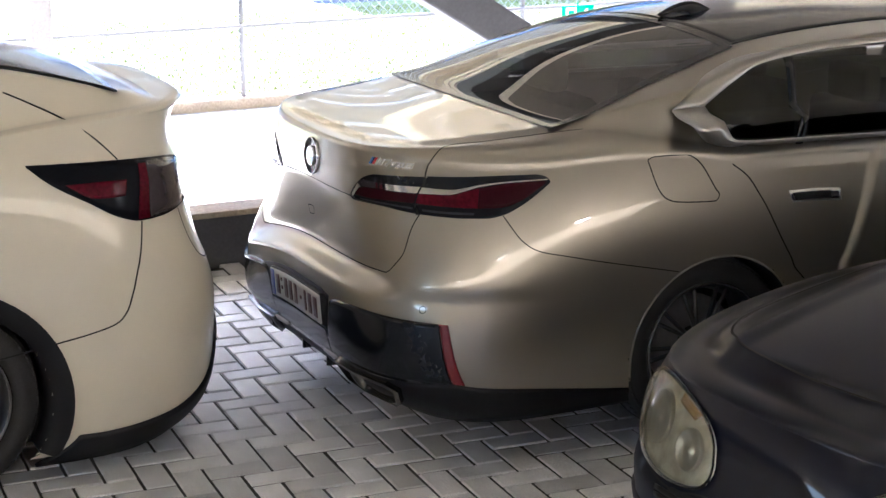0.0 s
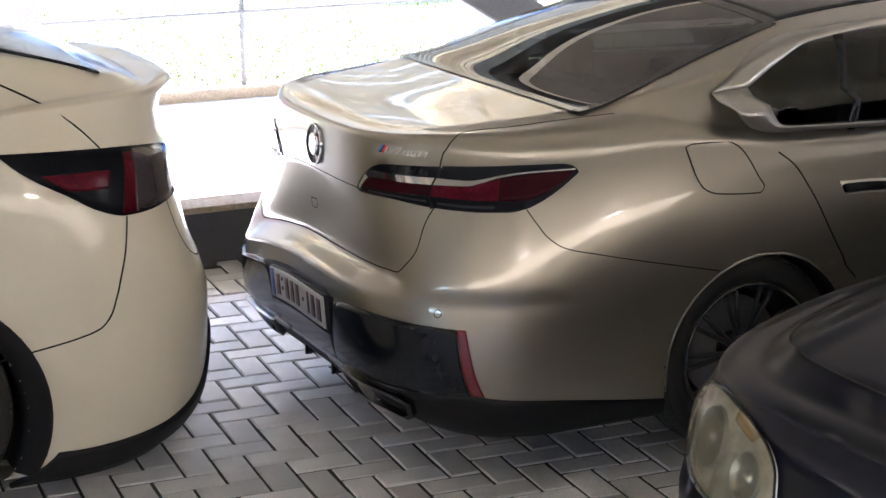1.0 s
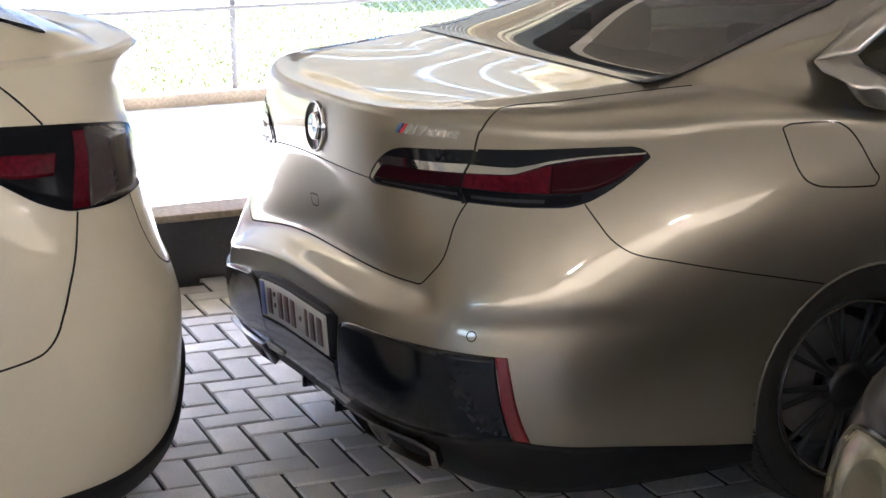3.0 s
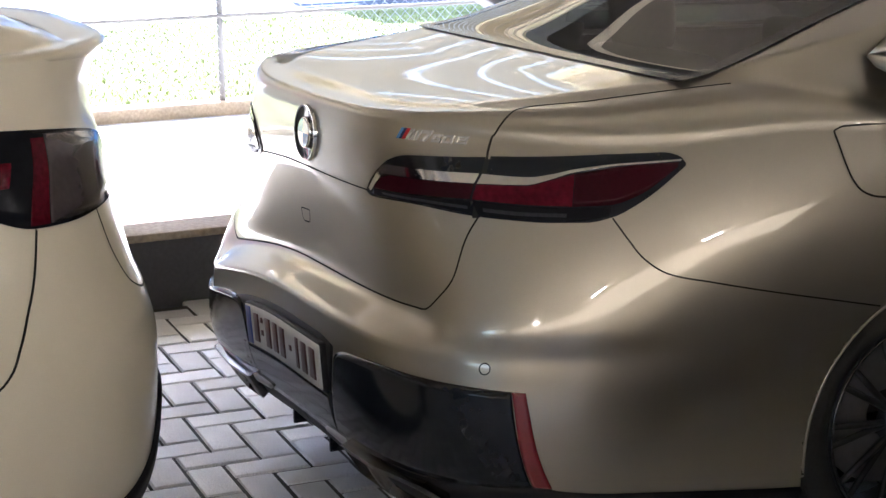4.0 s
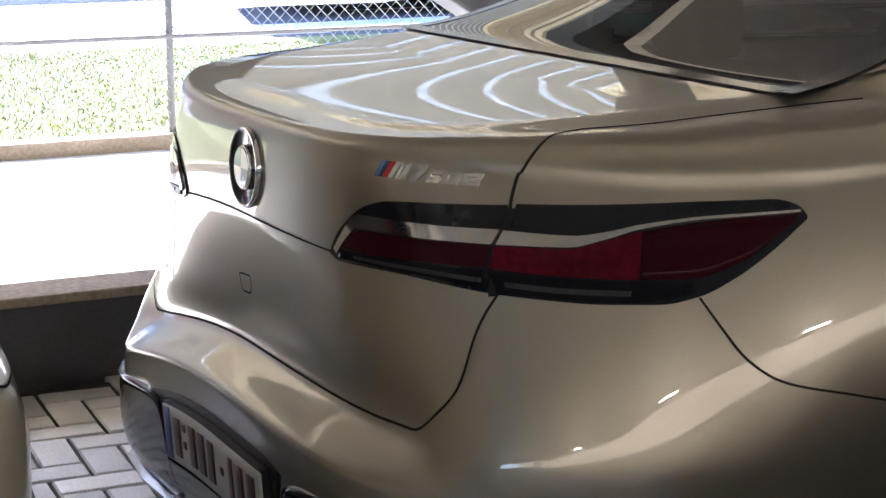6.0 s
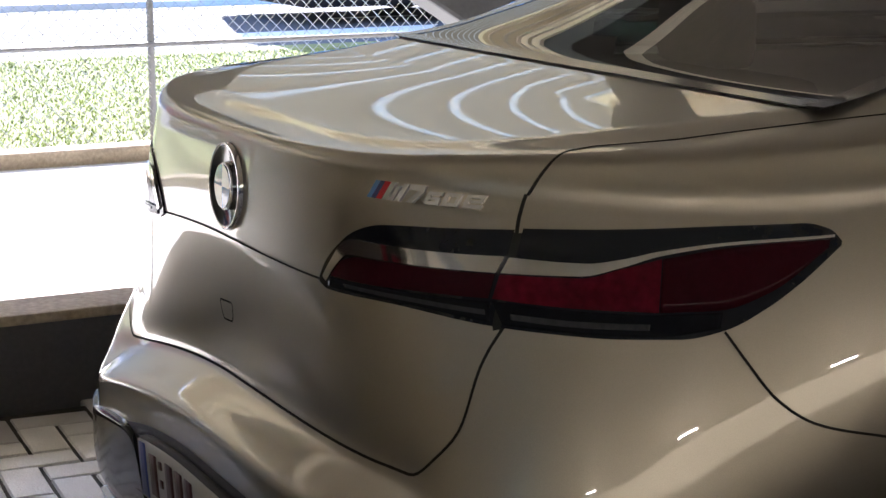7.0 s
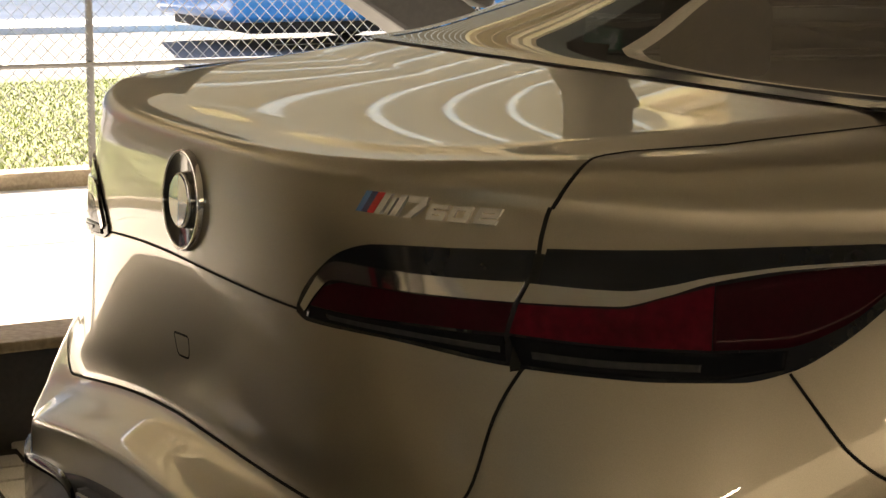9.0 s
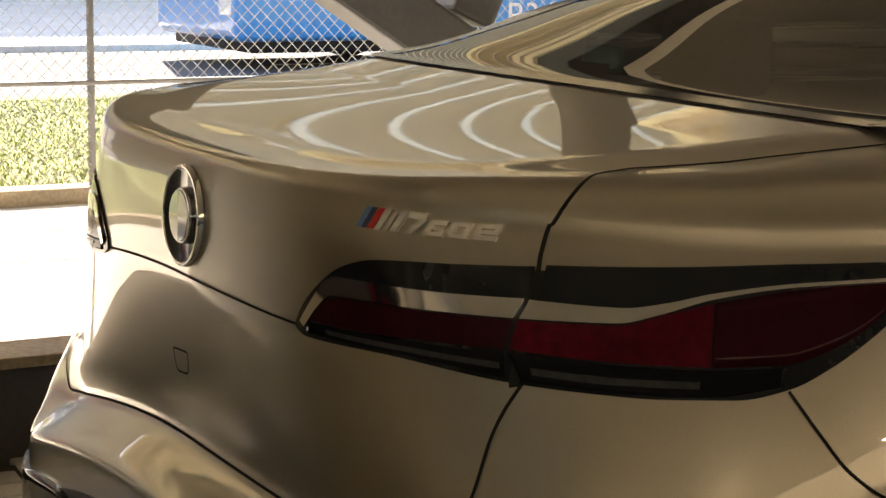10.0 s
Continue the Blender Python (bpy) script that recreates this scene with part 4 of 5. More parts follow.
# places of lamps and seams on the neighbours, as (metres round the outline, height)
SUV_LAMP_UP = [(0.50, 1.045), (0.53, 1.075), (0.59, 1.095), (0.77, 1.125), (0.95, 1.145), (1.15, 1.160), (1.30, 1.169)]
SUV_LAMP_LOW = [(0.50, 0.965), (0.56, 0.940), (0.735, 0.927), (0.865, 0.922), (0.975, 0.926), (1.06, 0.955), (1.145, 1.015), (1.24, 1.085), (1.30, 1.163)]
SUV_RED_UP = [(0.965, 1.075), (1.08, 1.084), (1.205, 1.090)]
SUV_RED_LOW = [(1.0, 1.022), (1.08, 1.026), (1.135, 1.034), (1.195, 1.080)]
SUV_BAR_UP = [(0.835, 1.115), (0.875, 1.118)]
SUV_BAR_LOW = [(0.93, 0.930), (0.985, 0.933)]
SUV_GREY_UP = [(0.51, 1.035), (0.60, 1.088), (0.72, 1.110), (0.828, 1.122)]
SUV_GREY_LOW = [(0.51, 0.970), (0.60, 0.942), (0.735, 0.932), (0.925, 0.930)]
SUV_SEAMS = [([(0.972, 0.924), (1.04, 0.815), (1.14, 0.68), (1.18, 0.622), (1.225, 0.585), (1.30, 0.566), (1.45, 0.542), (1.645, 0.512)], 0.006),
             ([(0.725, 1.115), (0.727, 1.03), (0.735, 0.93), (0.74, 0.85), (0.70, 0.74), (0.60, 0.70), (0.0, 0.69)], 0.006)]
SUV_CLAD_UP = [(0.0, 0.42), (0.45, 0.43), (0.58, 0.38), (0.68, 0.28), (0.80, 0.225), (0.95, 0.190), (1.2, 0.175), (1.30, 0.18)]
SUV_CLAD_LOW = [(0.0, 0.10), (0.45, 0.10), (0.58, 0.10), (0.70, 0.085), (0.85, 0.075), (1.0, 0.07), (1.2, 0.07), (1.30, 0.07)]
NAV_X, NAV_Y, NAV_TURN = 2.71, 0.171, 6
NAV_LAMP_UP = [(0.147, 0.620), (0.165, 0.672), (0.225, 0.722), (0.341, 0.758), (0.470, 0.772), (0.565, 0.762), (0.600, 0.719)]
NAV_LAMP_LOW = [(0.147, 0.599), (0.171, 0.559), (0.223, 0.539), (0.323, 0.530), (0.470, 0.553), (0.565, 0.612), (0.600, 0.673)]
NAV_LAMP_RIM = NAV_LAMP_UP + NAV_LAMP_LOW[::-1] + NAV_LAMP_UP[:1]
NAV_BULBS = [(0.440, 0.668), (0.257, 0.632)]
NAV_AMBER_UP = [(0.255, 0.728), (0.369, 0.756)]
NAV_AMBER_LOW = [(0.276, 0.708), (0.369, 0.732)]
NAV_BUMPER_SEAM = [(0.0, 0.532), (0.145, 0.535), (0.311, 0.508), (0.480, 0.530), (0.66, 0.60), (0.95, 0.62)]
amber = material("amber_lens", (0.45, 0.28, 0.10), 0.15, coat=0.5)


# ---- the two neighbours ----
def plain_body(shell, z_low, edge_start, edge_top, edge_depth, height, goal_lo, goal_hi, owner, s_end, fine=0.016, nz=60, ring=50, blend=0.12):
    """Side and top of a car as named panels of faces: owner(point, s, on_top) gives the panel, or None for a hole."""
    stations = list(np.arange(0, s_end, fine))
    cols = []
    for s in stations:
        y = shell.point(s, 0.7)[1]
        zs = z_low + (float(edge_start(y)) - z_low) * np.linspace(0, 1, nz)
        cols.append([shell.point(s, z) for z in zs])
    for k in range(1, 31):
        row = []
        for z in z_low + (float(edge_start(shell.length)) - z_low) * np.linspace(0, 1, nz):
            row.append(shell.point(s_end + (shell.total(z) - s_end) * k / 30, z))
        cols.append(row)
    n = len(cols)
    full = []
    for i, col in enumerate(cols):
        p = col[-1]
        a, b = cols[max(i - 1, 0)][-1], cols[min(i + 1, n - 1)][-1]
        inward = Vector((-(b[1] - a[1]), b[0] - a[0], 0)).normalized() if 0 < i < n - 1 else Vector((0, 1 if i == 0 else -1, 0))
        r, t = float(edge_depth(p[1])), float(edge_top(p[1]))
        rows = []
        for k in range(1, 11):
            q = math.pi / 2 * k / 10
            c = Vector(p) + inward * r * (1 - math.cos(q))
            c.z = p[2] + (t - p[2]) * math.sin(q)
            rows.append(c)
        e = rows[-1].copy()
        goal = Vector((0, min(max(e.y, goal_lo), goal_hi), 0))
        for k in range(1, ring + 1):
            c = e.lerp(goal, k / ring)
            d = (Vector((c.x, c.y)) - Vector((e.x, e.y))).length
            w = min(1.0, d / blend)
            w = w * w * (3 - 2 * w)
            c.z = t * (1 - w) + float(height(c.x, c.y)) * w
            rows.append(c)
        full.append(list(col) + rows)
    m = len(full[0])
    panels = {}
    for i in range(n - 1):
        s = stations[i] if i < len(stations) else s_end + 1
        for j in range(m - 1):
            c = (full[i][j] + full[i + 1][j + 1]) / 2
            o = owner(c, s, j >= nz - 1)
            if o is None:
                continue
            v, f, idx = panels.setdefault(o, ([], [], {}))
            for sign in (1, -1):
                ids = []
                for q in ((i, j), (i + 1, j), (i + 1, j + 1), (i, j + 1)):
                    if (q, sign) not in idx:
                        idx[(q, sign)] = len(v)
                        p = full[q[0]][q[1]]
                        v.append((p[0] * sign, p[1], p[2]))
                    ids.append(idx[(q, sign)])
                f.append(tuple(ids if sign > 0 else ids[::-1]))
    return panels


# white hatchback SUV, its tail to the saloon's tail
suv = Shell(curve([(0.06, 0.20), (0.14, 0.08), (0.25, 0.03), (0.40, 0.012), (0.56, 0.006), (0.68, 0.03), (0.76, 0.06), (0.88, 0.088), (0.98, 0.105), (1.06, 0.112), (1.14, 0.130), (1.20, 0.126), (1.25, 0.105), (1.285, 0.085), (1.4, 0.10)]),
            curve([(0.06, 0.86), (0.2, 0.93), (0.45, 0.962), (0.75, 0.968), (0.95, 0.955), (1.12, 0.925), (1.25, 0.87), (1.30, 0.84), (1.4, 0.80)]),
            curve([(0.06, 0.75), (0.6, 0.75), (1.1, 0.95), (1.4, 1.0)]), curve([(0.06, 3.6), (0.6, 3.6), (1.4, 3.2)]), curve([(0.06, 2.5), (0.6, 2.5), (1.4, 2.2)]), length=4.75, front=0.9)
SUV_EDGE = curve([(0.0, 1.278), (0.5, 1.278), (0.9, 1.24), (1.3, 1.20), (4.8, 1.0)])
SUV_TOP = curve([(0.0, 1.293), (0.5, 1.30), (0.9, 1.275), (1.3, 1.23), (4.8, 1.05)])
SUV_DEPTH = curve([(0.0, 0.03), (0.35, 0.05), (0.7, 0.06), (4.8, 0.04)])
SUV_ROOF = curve([(0.05, 1.27), (0.18, 1.29), (0.30, 1.335), (0.8, 1.50), (1.3, 1.60), (2.2, 1.65), (2.9, 1.60), (3.6, 1.25), (4.0, 1.08), (4.8, 0.85)])


def suv_height(x, y):
    x = np.abs(x)
    side = 1.24 + (curve([(0.1, 0.80), (0.5, 0.84), (1.2, 0.88), (4.8, 0.80)])(y) - x) * 1.9
    return soft_min(SUV_ROOF(y) - 0.05 * (x / 0.6) ** 2 * np.clip(y, 0.1, 1), side, 0.08)


SUV_WHEEL, SUV_ARCH = (1.16, 0.325), 0.445


def suv_owner(c, s, on_top):
    if not on_top and c.x > 0.6:
        for yc in (SUV_WHEEL[0], 3.85):
            if math.hypot(c.y - yc, c.z - SUV_WHEEL[1]) < SUV_ARCH - 0.055:
                return None
    if on_top and 1.35 < c.y < 3.3 and 1.25 < c.z < 1.52 and c.x > 0.55:
        return "side_glass"
    if s < 0.78 and c.z > 0.70 or on_top and c.y < 0.32:
        return "hatch"
    if c.z < 0.62 and c.y < 0.85:
        return "rear_bumper"
    return "side_panel"


suv_thing = thing("suv_car", "pearl white electric SUV parked tail-in beside the saloon", "car", pose(-0.56, -0.35, 0, 0, 0, 180))
for k, (v, f, _) in plain_body(suv, 0.10, SUV_EDGE, SUV_TOP, SUV_DEPTH, suv_height, 0.55, 3.9, suv_owner, 3.6).items():
    part(k, (v, f), suv_thing, mat=gloss_black if "glass" in k else white_paint)
for sign in (1, -1):
    for pieces in ([
        ("housing", lens_smoke, 0.004, SUV_LAMP_UP, SUV_LAMP_LOW),
        ("red_lens", lens_red, 0.006, SUV_RED_UP, SUV_RED_LOW),
        ("red_bar", lens_red, 0.006, SUV_BAR_UP, SUV_BAR_LOW),
        ("clear_lens", lens_grey, 0.005, SUV_GREY_UP, SUV_GREY_LOW),
    ],):
        lamp = None
        for name, mat, out, up, low in pieces:
            rows = band([(sign * a, b) for a, b in up], [(sign * a, b) for a, b in low], 40, 7)
            d = draped(suv, rows, out, out + 0.003)
            d = d if sign > 0 else flip(d)
            if lamp is None:
                lamp = part("tail_lamp", d, suv_thing, "dark wrap-round tail lamp with red lens", mat=mat)
            else:
                part(name, d, lamp, mat=mat)
    for pts, w in SUV_SEAMS:
        d = seam(suv, [(sign * a, b) for a, b in pts], w, 0.0014, 60)
        part("shut_line", d if sign < 0 else flip(d), suv_thing, mat=gap_black)
    part("shut_line", tube([(sign * a, b, c) for a, b, c in ((0.826, 0.470, 1.148), (0.822, 0.541, 1.223), (0.808, 0.610, 1.278), (0.745, 0.657, 1.306), (0.727, 0.721, 1.341), (0.720, 0.777, 1.370), (0.717, 0.833, 1.398))], 0.0035, 6, 30), suv_thing, mat=gap_black)
    part("lower_cladding", (lambda d: d if sign > 0 else flip(d))(draped(suv, band([(sign * a, b) for a, b in SUV_CLAD_UP], [(sign * a, b) for a, b in SUV_CLAD_LOW], 80, 6), 0.012, 0.02)), suv_thing, "black lower bumper cladding", mat=satin_black)
    arch_in, arch_out = [], []
    for k in range(41):
        a = radians(-30 + 240 * k / 40)
        for r, keep in ((SUV_ARCH - 0.06, arch_in), (SUV_ARCH + 0.015, arch_out)):
            y, z = SUV_WHEEL[0] + r * math.cos(a), max(SUV_WHEEL[1] + r * math.sin(a), 0.07)
            d, xs, ys = suv.outline(z)
            cut = len(xs) - 300
            keep.append((sign * (float(np.interp(y, ys[:cut], xs[:cut])) + 0.012), y, z))
    v = arch_in + arch_out + [(x - sign * 0.25, y, z) for x, y, z in arch_in]
    f = [(k, k + 1, 42 + k, 41 + k) for k in range(40)] + [(82 + k, 83 + k, k + 1, k) for k in range(40)]
    part("arch_cladding", (v, f if sign < 0 else [q[::-1] for q in f]), suv_thing, "black wheel arch cladding", mat=satin_black)
    for yc in (SUV_WHEEL[0], 3.85):
        wheel(suv_thing, (sign * 0.80, yc, 0.352), 0.352, 0.25, 0.245, sign, dark_alloy, 5)
part("underbody", box((-0.78, 0.25, 0.12), (0.78, 4.4, 0.30), 0.03), suv_thing, mat=gap_black)
class SuvTop:
    def at(self, x, y, out=0.0):
        e = 0.004
        z = float(suv_height(x, y))
        n = Vector((-(float(suv_height(x + e, y)) - z) / e, -(float(suv_height(x, y + e)) - z) / e, 1)).normalized()
        return Vector((x, y, z)) + n * out


part("hatch_glass", draped(SuvTop(), [[(x, y) for x in np.linspace(-0.60, 0.60, 24)] for y in np.linspace(0.40, 1.12, 20)], 0.004, 0.006), suv_thing, "dark hatch glass", mat=gloss_black)
# spoiler lip along the hatch edge
sp_v, sp_f = [], []
for i in range(41):
    s = -0.92 + 1.84 * i / 40
    fade = 1 - abs(s / 0.92) ** 4
    p, nrm = suv.point(s, 1.265), suv.normal(s, 1.265)
    nrm = Vector((nrm.x, nrm.y, 0)).normalized()
    for out, dz in ((-0.10, 0.030), (-0.03, 0.034), (0.012 * fade, 0.036), (0.026 * fade, 0.028), (0.022 * fade, 0.016), (0.0, -0.004), (-0.02, -0.02)):
        sp_v.append(Vector((p[0], p[1], 1.265 + dz * (0.2 + 0.8 * fade))) + nrm * (out - 0.035 * (1 - fade)))
part("spoiler", (sp_v, [q[::-1] for q in grid_faces(41, 7)]), suv_thing, "white lip spoiler on the hatch", mat=white_paint)

# dark hatchback, nose out beside the saloon
nav = Shell(curve([(0.16, 0.10), (0.26, 0.04), (0.40, 0.0), (0.48, -0.005), (0.53, 0.01), (0.62, 0.035), (0.72, 0.07), (0.80, 0.12), (0.88, 0.20), (1.0, 0.30)]),
            curve([(0.16, 0.76), (0.3, 0.82), (0.5, 0.85), (0.7, 0.845), (0.88, 0.80), (1.0, 0.77)]),
            curve([(0.16, 0.70), (0.5, 0.75), (1.0, 0.9)]), curve([(0.16, 3.6), (1.0, 3.6)]), curve([(0.16, 2.2), (1.0, 2.0)]), length=3.6, front=0.6)
NAV_EDGE = curve([(-0.1, 0.775), (0.25, 0.780), (0.5, 0.80), (1.1, 0.855), (4, 0.90)])
NAV_TOP = curve([(-0.1, 0.800), (0.25, 0.808), (0.5, 0.835), (1.1, 0.905), (4, 0.96)])
NAV_DEPTH = curve([(-0.1, 0.07), (0.3, 0.10), (0.8, 0.12), (4, 0.06)])
NAV_BONNET = curve([(0.0, 0.80), (0.2, 0.845), (0.5, 0.905), (0.9, 0.965), (1.3, 1.01), (1.5, 1.04), (2.1, 1.44), (2.5, 1.50), (3.1, 1.46), (3.6, 1.2)])


def nav_height(x, y):
    x = np.abs(x)
    crease = 0.010 * np.clip(1 - np.abs(x - 0.42 - 0.1 * (y - 0.3)) / 0.06, 0, 1) * (y < 1.3)
    base = np.where(y > 1.35, soft_min(NAV_BONNET(y), 1.02 + (0.80 - x) * 1.8, 0.08), NAV_BONNET(y))
    return base - 0.045 * (x / 0.7) ** 2.5 + crease


NAV_ARCH = (0.82, 0.30, 0.36)


def nav_owner(c, s, on_top):
    if not on_top and c.x > 0.55:
        for yc in (NAV_ARCH[0], 2.9):
            if math.hypot(c.y - yc, c.z - NAV_ARCH[1]) < NAV_ARCH[2]:
                return None
    if on_top and c.y > 1.5 and c.z > 1.08 and c.y < 3.3:
        return "glass" if c.y < 2.05 or 1.1 < c.z < 1.36 else "roof"
    if on_top and c.y < 1.5:
        return "bonnet"
    if c.z < 0.60 and c.y < 0.45:
        return "front_bumper"
    return "wing" if c.y < 1.4 else "side_panel"


nav_thing = thing("hatchback_car", "dark navy hatchback parked nose-out on the pavers", "car", pose(NAV_X, NAV_Y, 0, 0, 0, NAV_TURN))
for k, (v, f, _) in plain_body(nav, 0.17, NAV_EDGE, NAV_TOP, NAV_DEPTH, nav_height, 0.75, 2.9, nav_owner, 2.9, 0.016, 44, 40).items():
    part(k, (v, f), nav_thing, mat=car_glass if k == "glass" else navy_paint)
for sign in (1, -1):
    far = 0.20 if sign > 0 else 0.0
    bowl = part("headlamp", (lambda d: d if sign > 0 else flip(d))(draped(nav, band([(sign * (a + far), b) for a, b in NAV_LAMP_UP], [(sign * (a + far), b) for a, b in NAV_LAMP_LOW], 30, 14), 0.004, 0.008)), nav_thing, "large hazed oval headlamp", mat=headlamp_bowl)
    part("lens", (lambda d: d if sign > 0 else flip(d))(draped(nav, band([(sign * (a + far), b) for a, b in NAV_LAMP_UP], [(sign * (a + far), b) for a, b in NAV_LAMP_LOW], 30, 14), 0.022, 0.018)), bowl, mat=hazed_lens)
    for (s0, z0), r in zip(NAV_BULBS, (0.074, 0.058)):
        part("lamp_bowl", (lambda v, f: ([nav.at(sign * (s0 + far) + x, z0 + z, 0.004 + y) for y, x, z in v], f))(*lathe([(0.003, r), (0.015, r * 0.97), (0.0145, r * 0.92), (0.009, r * 0.62), (0.005, r * 0.26), (0.011, r * 0.14), (0.012, 0.0)], 36)), bowl, mat=satin_chrome)
    part("indicator", (lambda d: d if sign > 0 else flip(d))(draped(nav, band([(sign * (a + far), b) for a, b in NAV_AMBER_UP], [(sign * (a + far), b) for a, b in NAV_AMBER_LOW], 8, 5), 0.006, 0.006)), bowl, mat=amber)
    d = seam(nav, [(sign * (a + far), b) for a, b in NAV_LAMP_RIM], 0.010, 0.010, 60)
    part("lamp_rim", d if sign < 0 else flip(d), bowl, mat=gloss_black)
    d = seam(nav, [(sign * a, b) for a, b in NAV_BUMPER_SEAM], 0.006, 0.0014, 50)
    part("shut_line", d if sign < 0 else flip(d), nav_thing, mat=gap_black)
    for yc in (NAV_ARCH[0], 2.9):
        wheel(nav_thing, (sign * 0.70, yc, NAV_ARCH[1]), 0.298, 0.18, 0.19, sign, dark_alloy, 7)
        well = []
        for k in range(31):
            a = radians(-20 + 220 * k / 30)
            y, z = yc + NAV_ARCH[2] * math.cos(a), NAV_ARCH[1] + NAV_ARCH[2] * math.sin(a)
            well.append((y, z))
        v, f = [], []
        for y, z in well:
            v += [(sign * 0.80, y, z), (sign * 0.45, y, z)]
        for k in range(30):
            f.append((2 * k, 2 * k + 1, 2 * k + 3, 2 * k + 2))
        part("wheel_well", (v, f), nav_thing, mat=gap_black)


class NavTop:
    def at(self, x, y, out=0.0):
        return Vector((x, y, float(nav_height(x, y)) + out))


part("bonnet_line", flip(seam(NavTop(), [(-0.57, 1.3), (-0.57, 0.8), (-0.56, 0.50), (-0.50, 0.38), (-0.36, 0.31), (0.0, 0.27), (0.36, 0.31), (0.50, 0.38), (0.56, 0.50), (0.57, 0.8), (0.57, 1.3)], 0.008, 0.002, 120)), nav_thing, mat=gap_black)
part("grille", draped(nav, band([(-0.30, 0.515), (0.0, 0.525), (0.30, 0.515)], [(-0.40, 0.44), (0.0, 0.43), (0.40, 0.44)], 40, 5), 0.005, 0.008), nav_thing, "black front grille", mat=gap_black)
for z in (0.455, 0.475, 0.495):
    part("grille_bar", draped(nav, band([(-0.37, z + 0.006), (0.0, z + 0.008), (0.37, z + 0.006)], [(-0.37, z - 0.006), (0.0, z - 0.004), (0.37, z - 0.006)], 30, 3), 0.012, 0.006), nav_thing, mat=satin_black)
part("bumper_strip", draped(nav, band([(-0.95, 0.405), (0.0, 0.405), (0.95, 0.405)], [(-0.95, 0.350), (0.0, 0.345), (0.95, 0.350)], 60, 4), 0.010, 0.014), nav_thing, "dark bumper rubbing strip", mat=navy_paint)
part("underbody", box((-0.70, 0.2, 0.14), (0.70, 3.4, 0.24), 0.02), nav_thing, mat=gap_black)


# ---- ground and garage ----
W = 0.118
TURN, PAVE_X, PAVE_Y = radians(3.1), -0.272, -0.330


def paved(u, v):
    """Paving units (along, across) to the plan."""
    c, s = math.cos(TURN) * W, math.sin(TURN) * W
    return c * v + s * u + PAVE_X, c * u - s * v + PAVE_Y


ground = part("ground", box((-400, -400, -0.30), (400, 400, -0.055)), mat=soil_mat, smooth=False)
tagged(ground, "bare earth under paving, grass and road", "ground", kind="structure")
bed = part("pavement", box((-2.30, -26, -0.054), (28, 32, -0.007)), mat=sand_mat, smooth=False)
tagged(bed, "grey concrete herringbone block paving with dark sandy joints", "pavement", kind="structure")


PAVER_FACES = [(0, 1, 5, 4), (1, 2, 6, 5), (2, 3, 7, 6), (3, 0, 4, 7), (4, 5, 9, 8), (5, 6, 10, 9), (6, 7, 11, 10), (7, 4, 8, 11), (8, 9, 10, 11)]


def paver_mesh(name, long_u):
    a, b = (1.0, 0.5) if long_u else (0.5, 1.0)
    g, e = 0.042, 0.045
    hx, hy = (b - g) * W, (a - g) * W
    v = []
    for k, z in ((0, -0.05), (0, -0.006), (e * W, 0.0)):
        v += [(-hx + k, -hy + k, z), (hx - k, -hy + k, z), (hx - k, hy - k, z), (-hx + k, hy - k, z)]
    return mesh_of(name, v, PAVER_FACES, paver_mat, smooth=False)


paver_long, paver_cross = paver_mesh("paver", True), paver_mesh("paver", False)
rest_v, rest_f = [], []
rng = random.Random(4)
near_pavers = []
for k in range(-60, 60):
    for j in range(-40, 40):
        # herringbone: lying blocks step along (1, 1) and repeat along (1, -3)
        u0, v0 = k + j, k - 3 * j
        for long_u, (ua, va, ub, vb) in ((True, (u0, v0, u0 + 2, v0 + 1)), (False, (u0, v0 + 1, u0 + 1, v0 + 3))):
            x, y = paved((ua + ub) / 2, (va + vb) / 2)
            if not (-2.24 < x < 6.5 and -4.5 < y < 3.2):
                continue
            near = -2.3 < x < 0.75 and -1.1 < y < 0.62
            near_pavers.append((0 if near else 1, x, y, long_u))
near_pavers.sort(key=lambda q: (q[0], (q[1] + 0.7) ** 2 + (q[2] + 0.2) ** 2))
for i, (far, x, y, long_u) in enumerate(near_pavers):
    m = Matrix.Translation((x, y, rng.uniform(-0.003, 0.001))) @ Euler((rng.gauss(0, 0.006), rng.gauss(0, 0.006), -TURN + rng.gauss(0, 0.006))).to_matrix().to_4x4()
    me = paver_long if long_u else paver_cross
    if i < 300:
        p = new("paver", me)
        p.parent = bed
        p.matrix_basis = m
    else:
        b0 = len(rest_v)
        rest_v += [m @ v.co for v in me.vertices]
        rest_f += [tuple(b0 + q for q in f) for f in PAVER_FACES]
tagged(part("paver_field", (rest_v, rest_f), bed, mat=paver_mat, smooth=False), kind="stuff")

low_wall = part("wall_low", box((-2.52, -26, -0.05), (-2.37, 32, 0.252), 0.008), mat=wall_mat, smooth=False)
tagged(low_wall, "low dark grey concrete upstand along the paving", "wall", kind="structure")
coping = part("coping", box((-2.56, -26, 0.252), (-2.34, 32, 0.285), 0.008), low_wall, "worn pale timber coping", mat=timber, smooth=False)
slab = part("slab", box((-6.72, -30, -0.054), (-2.52, 40, 0.02)), mat=slab_mat, smooth=False)
tagged(slab, "sunlit pale concrete drive beyond the wall", "drive", kind="structure")

CEIL, EAST = 3.35, 10.4
ceiling_v, ceiling_f = [], []


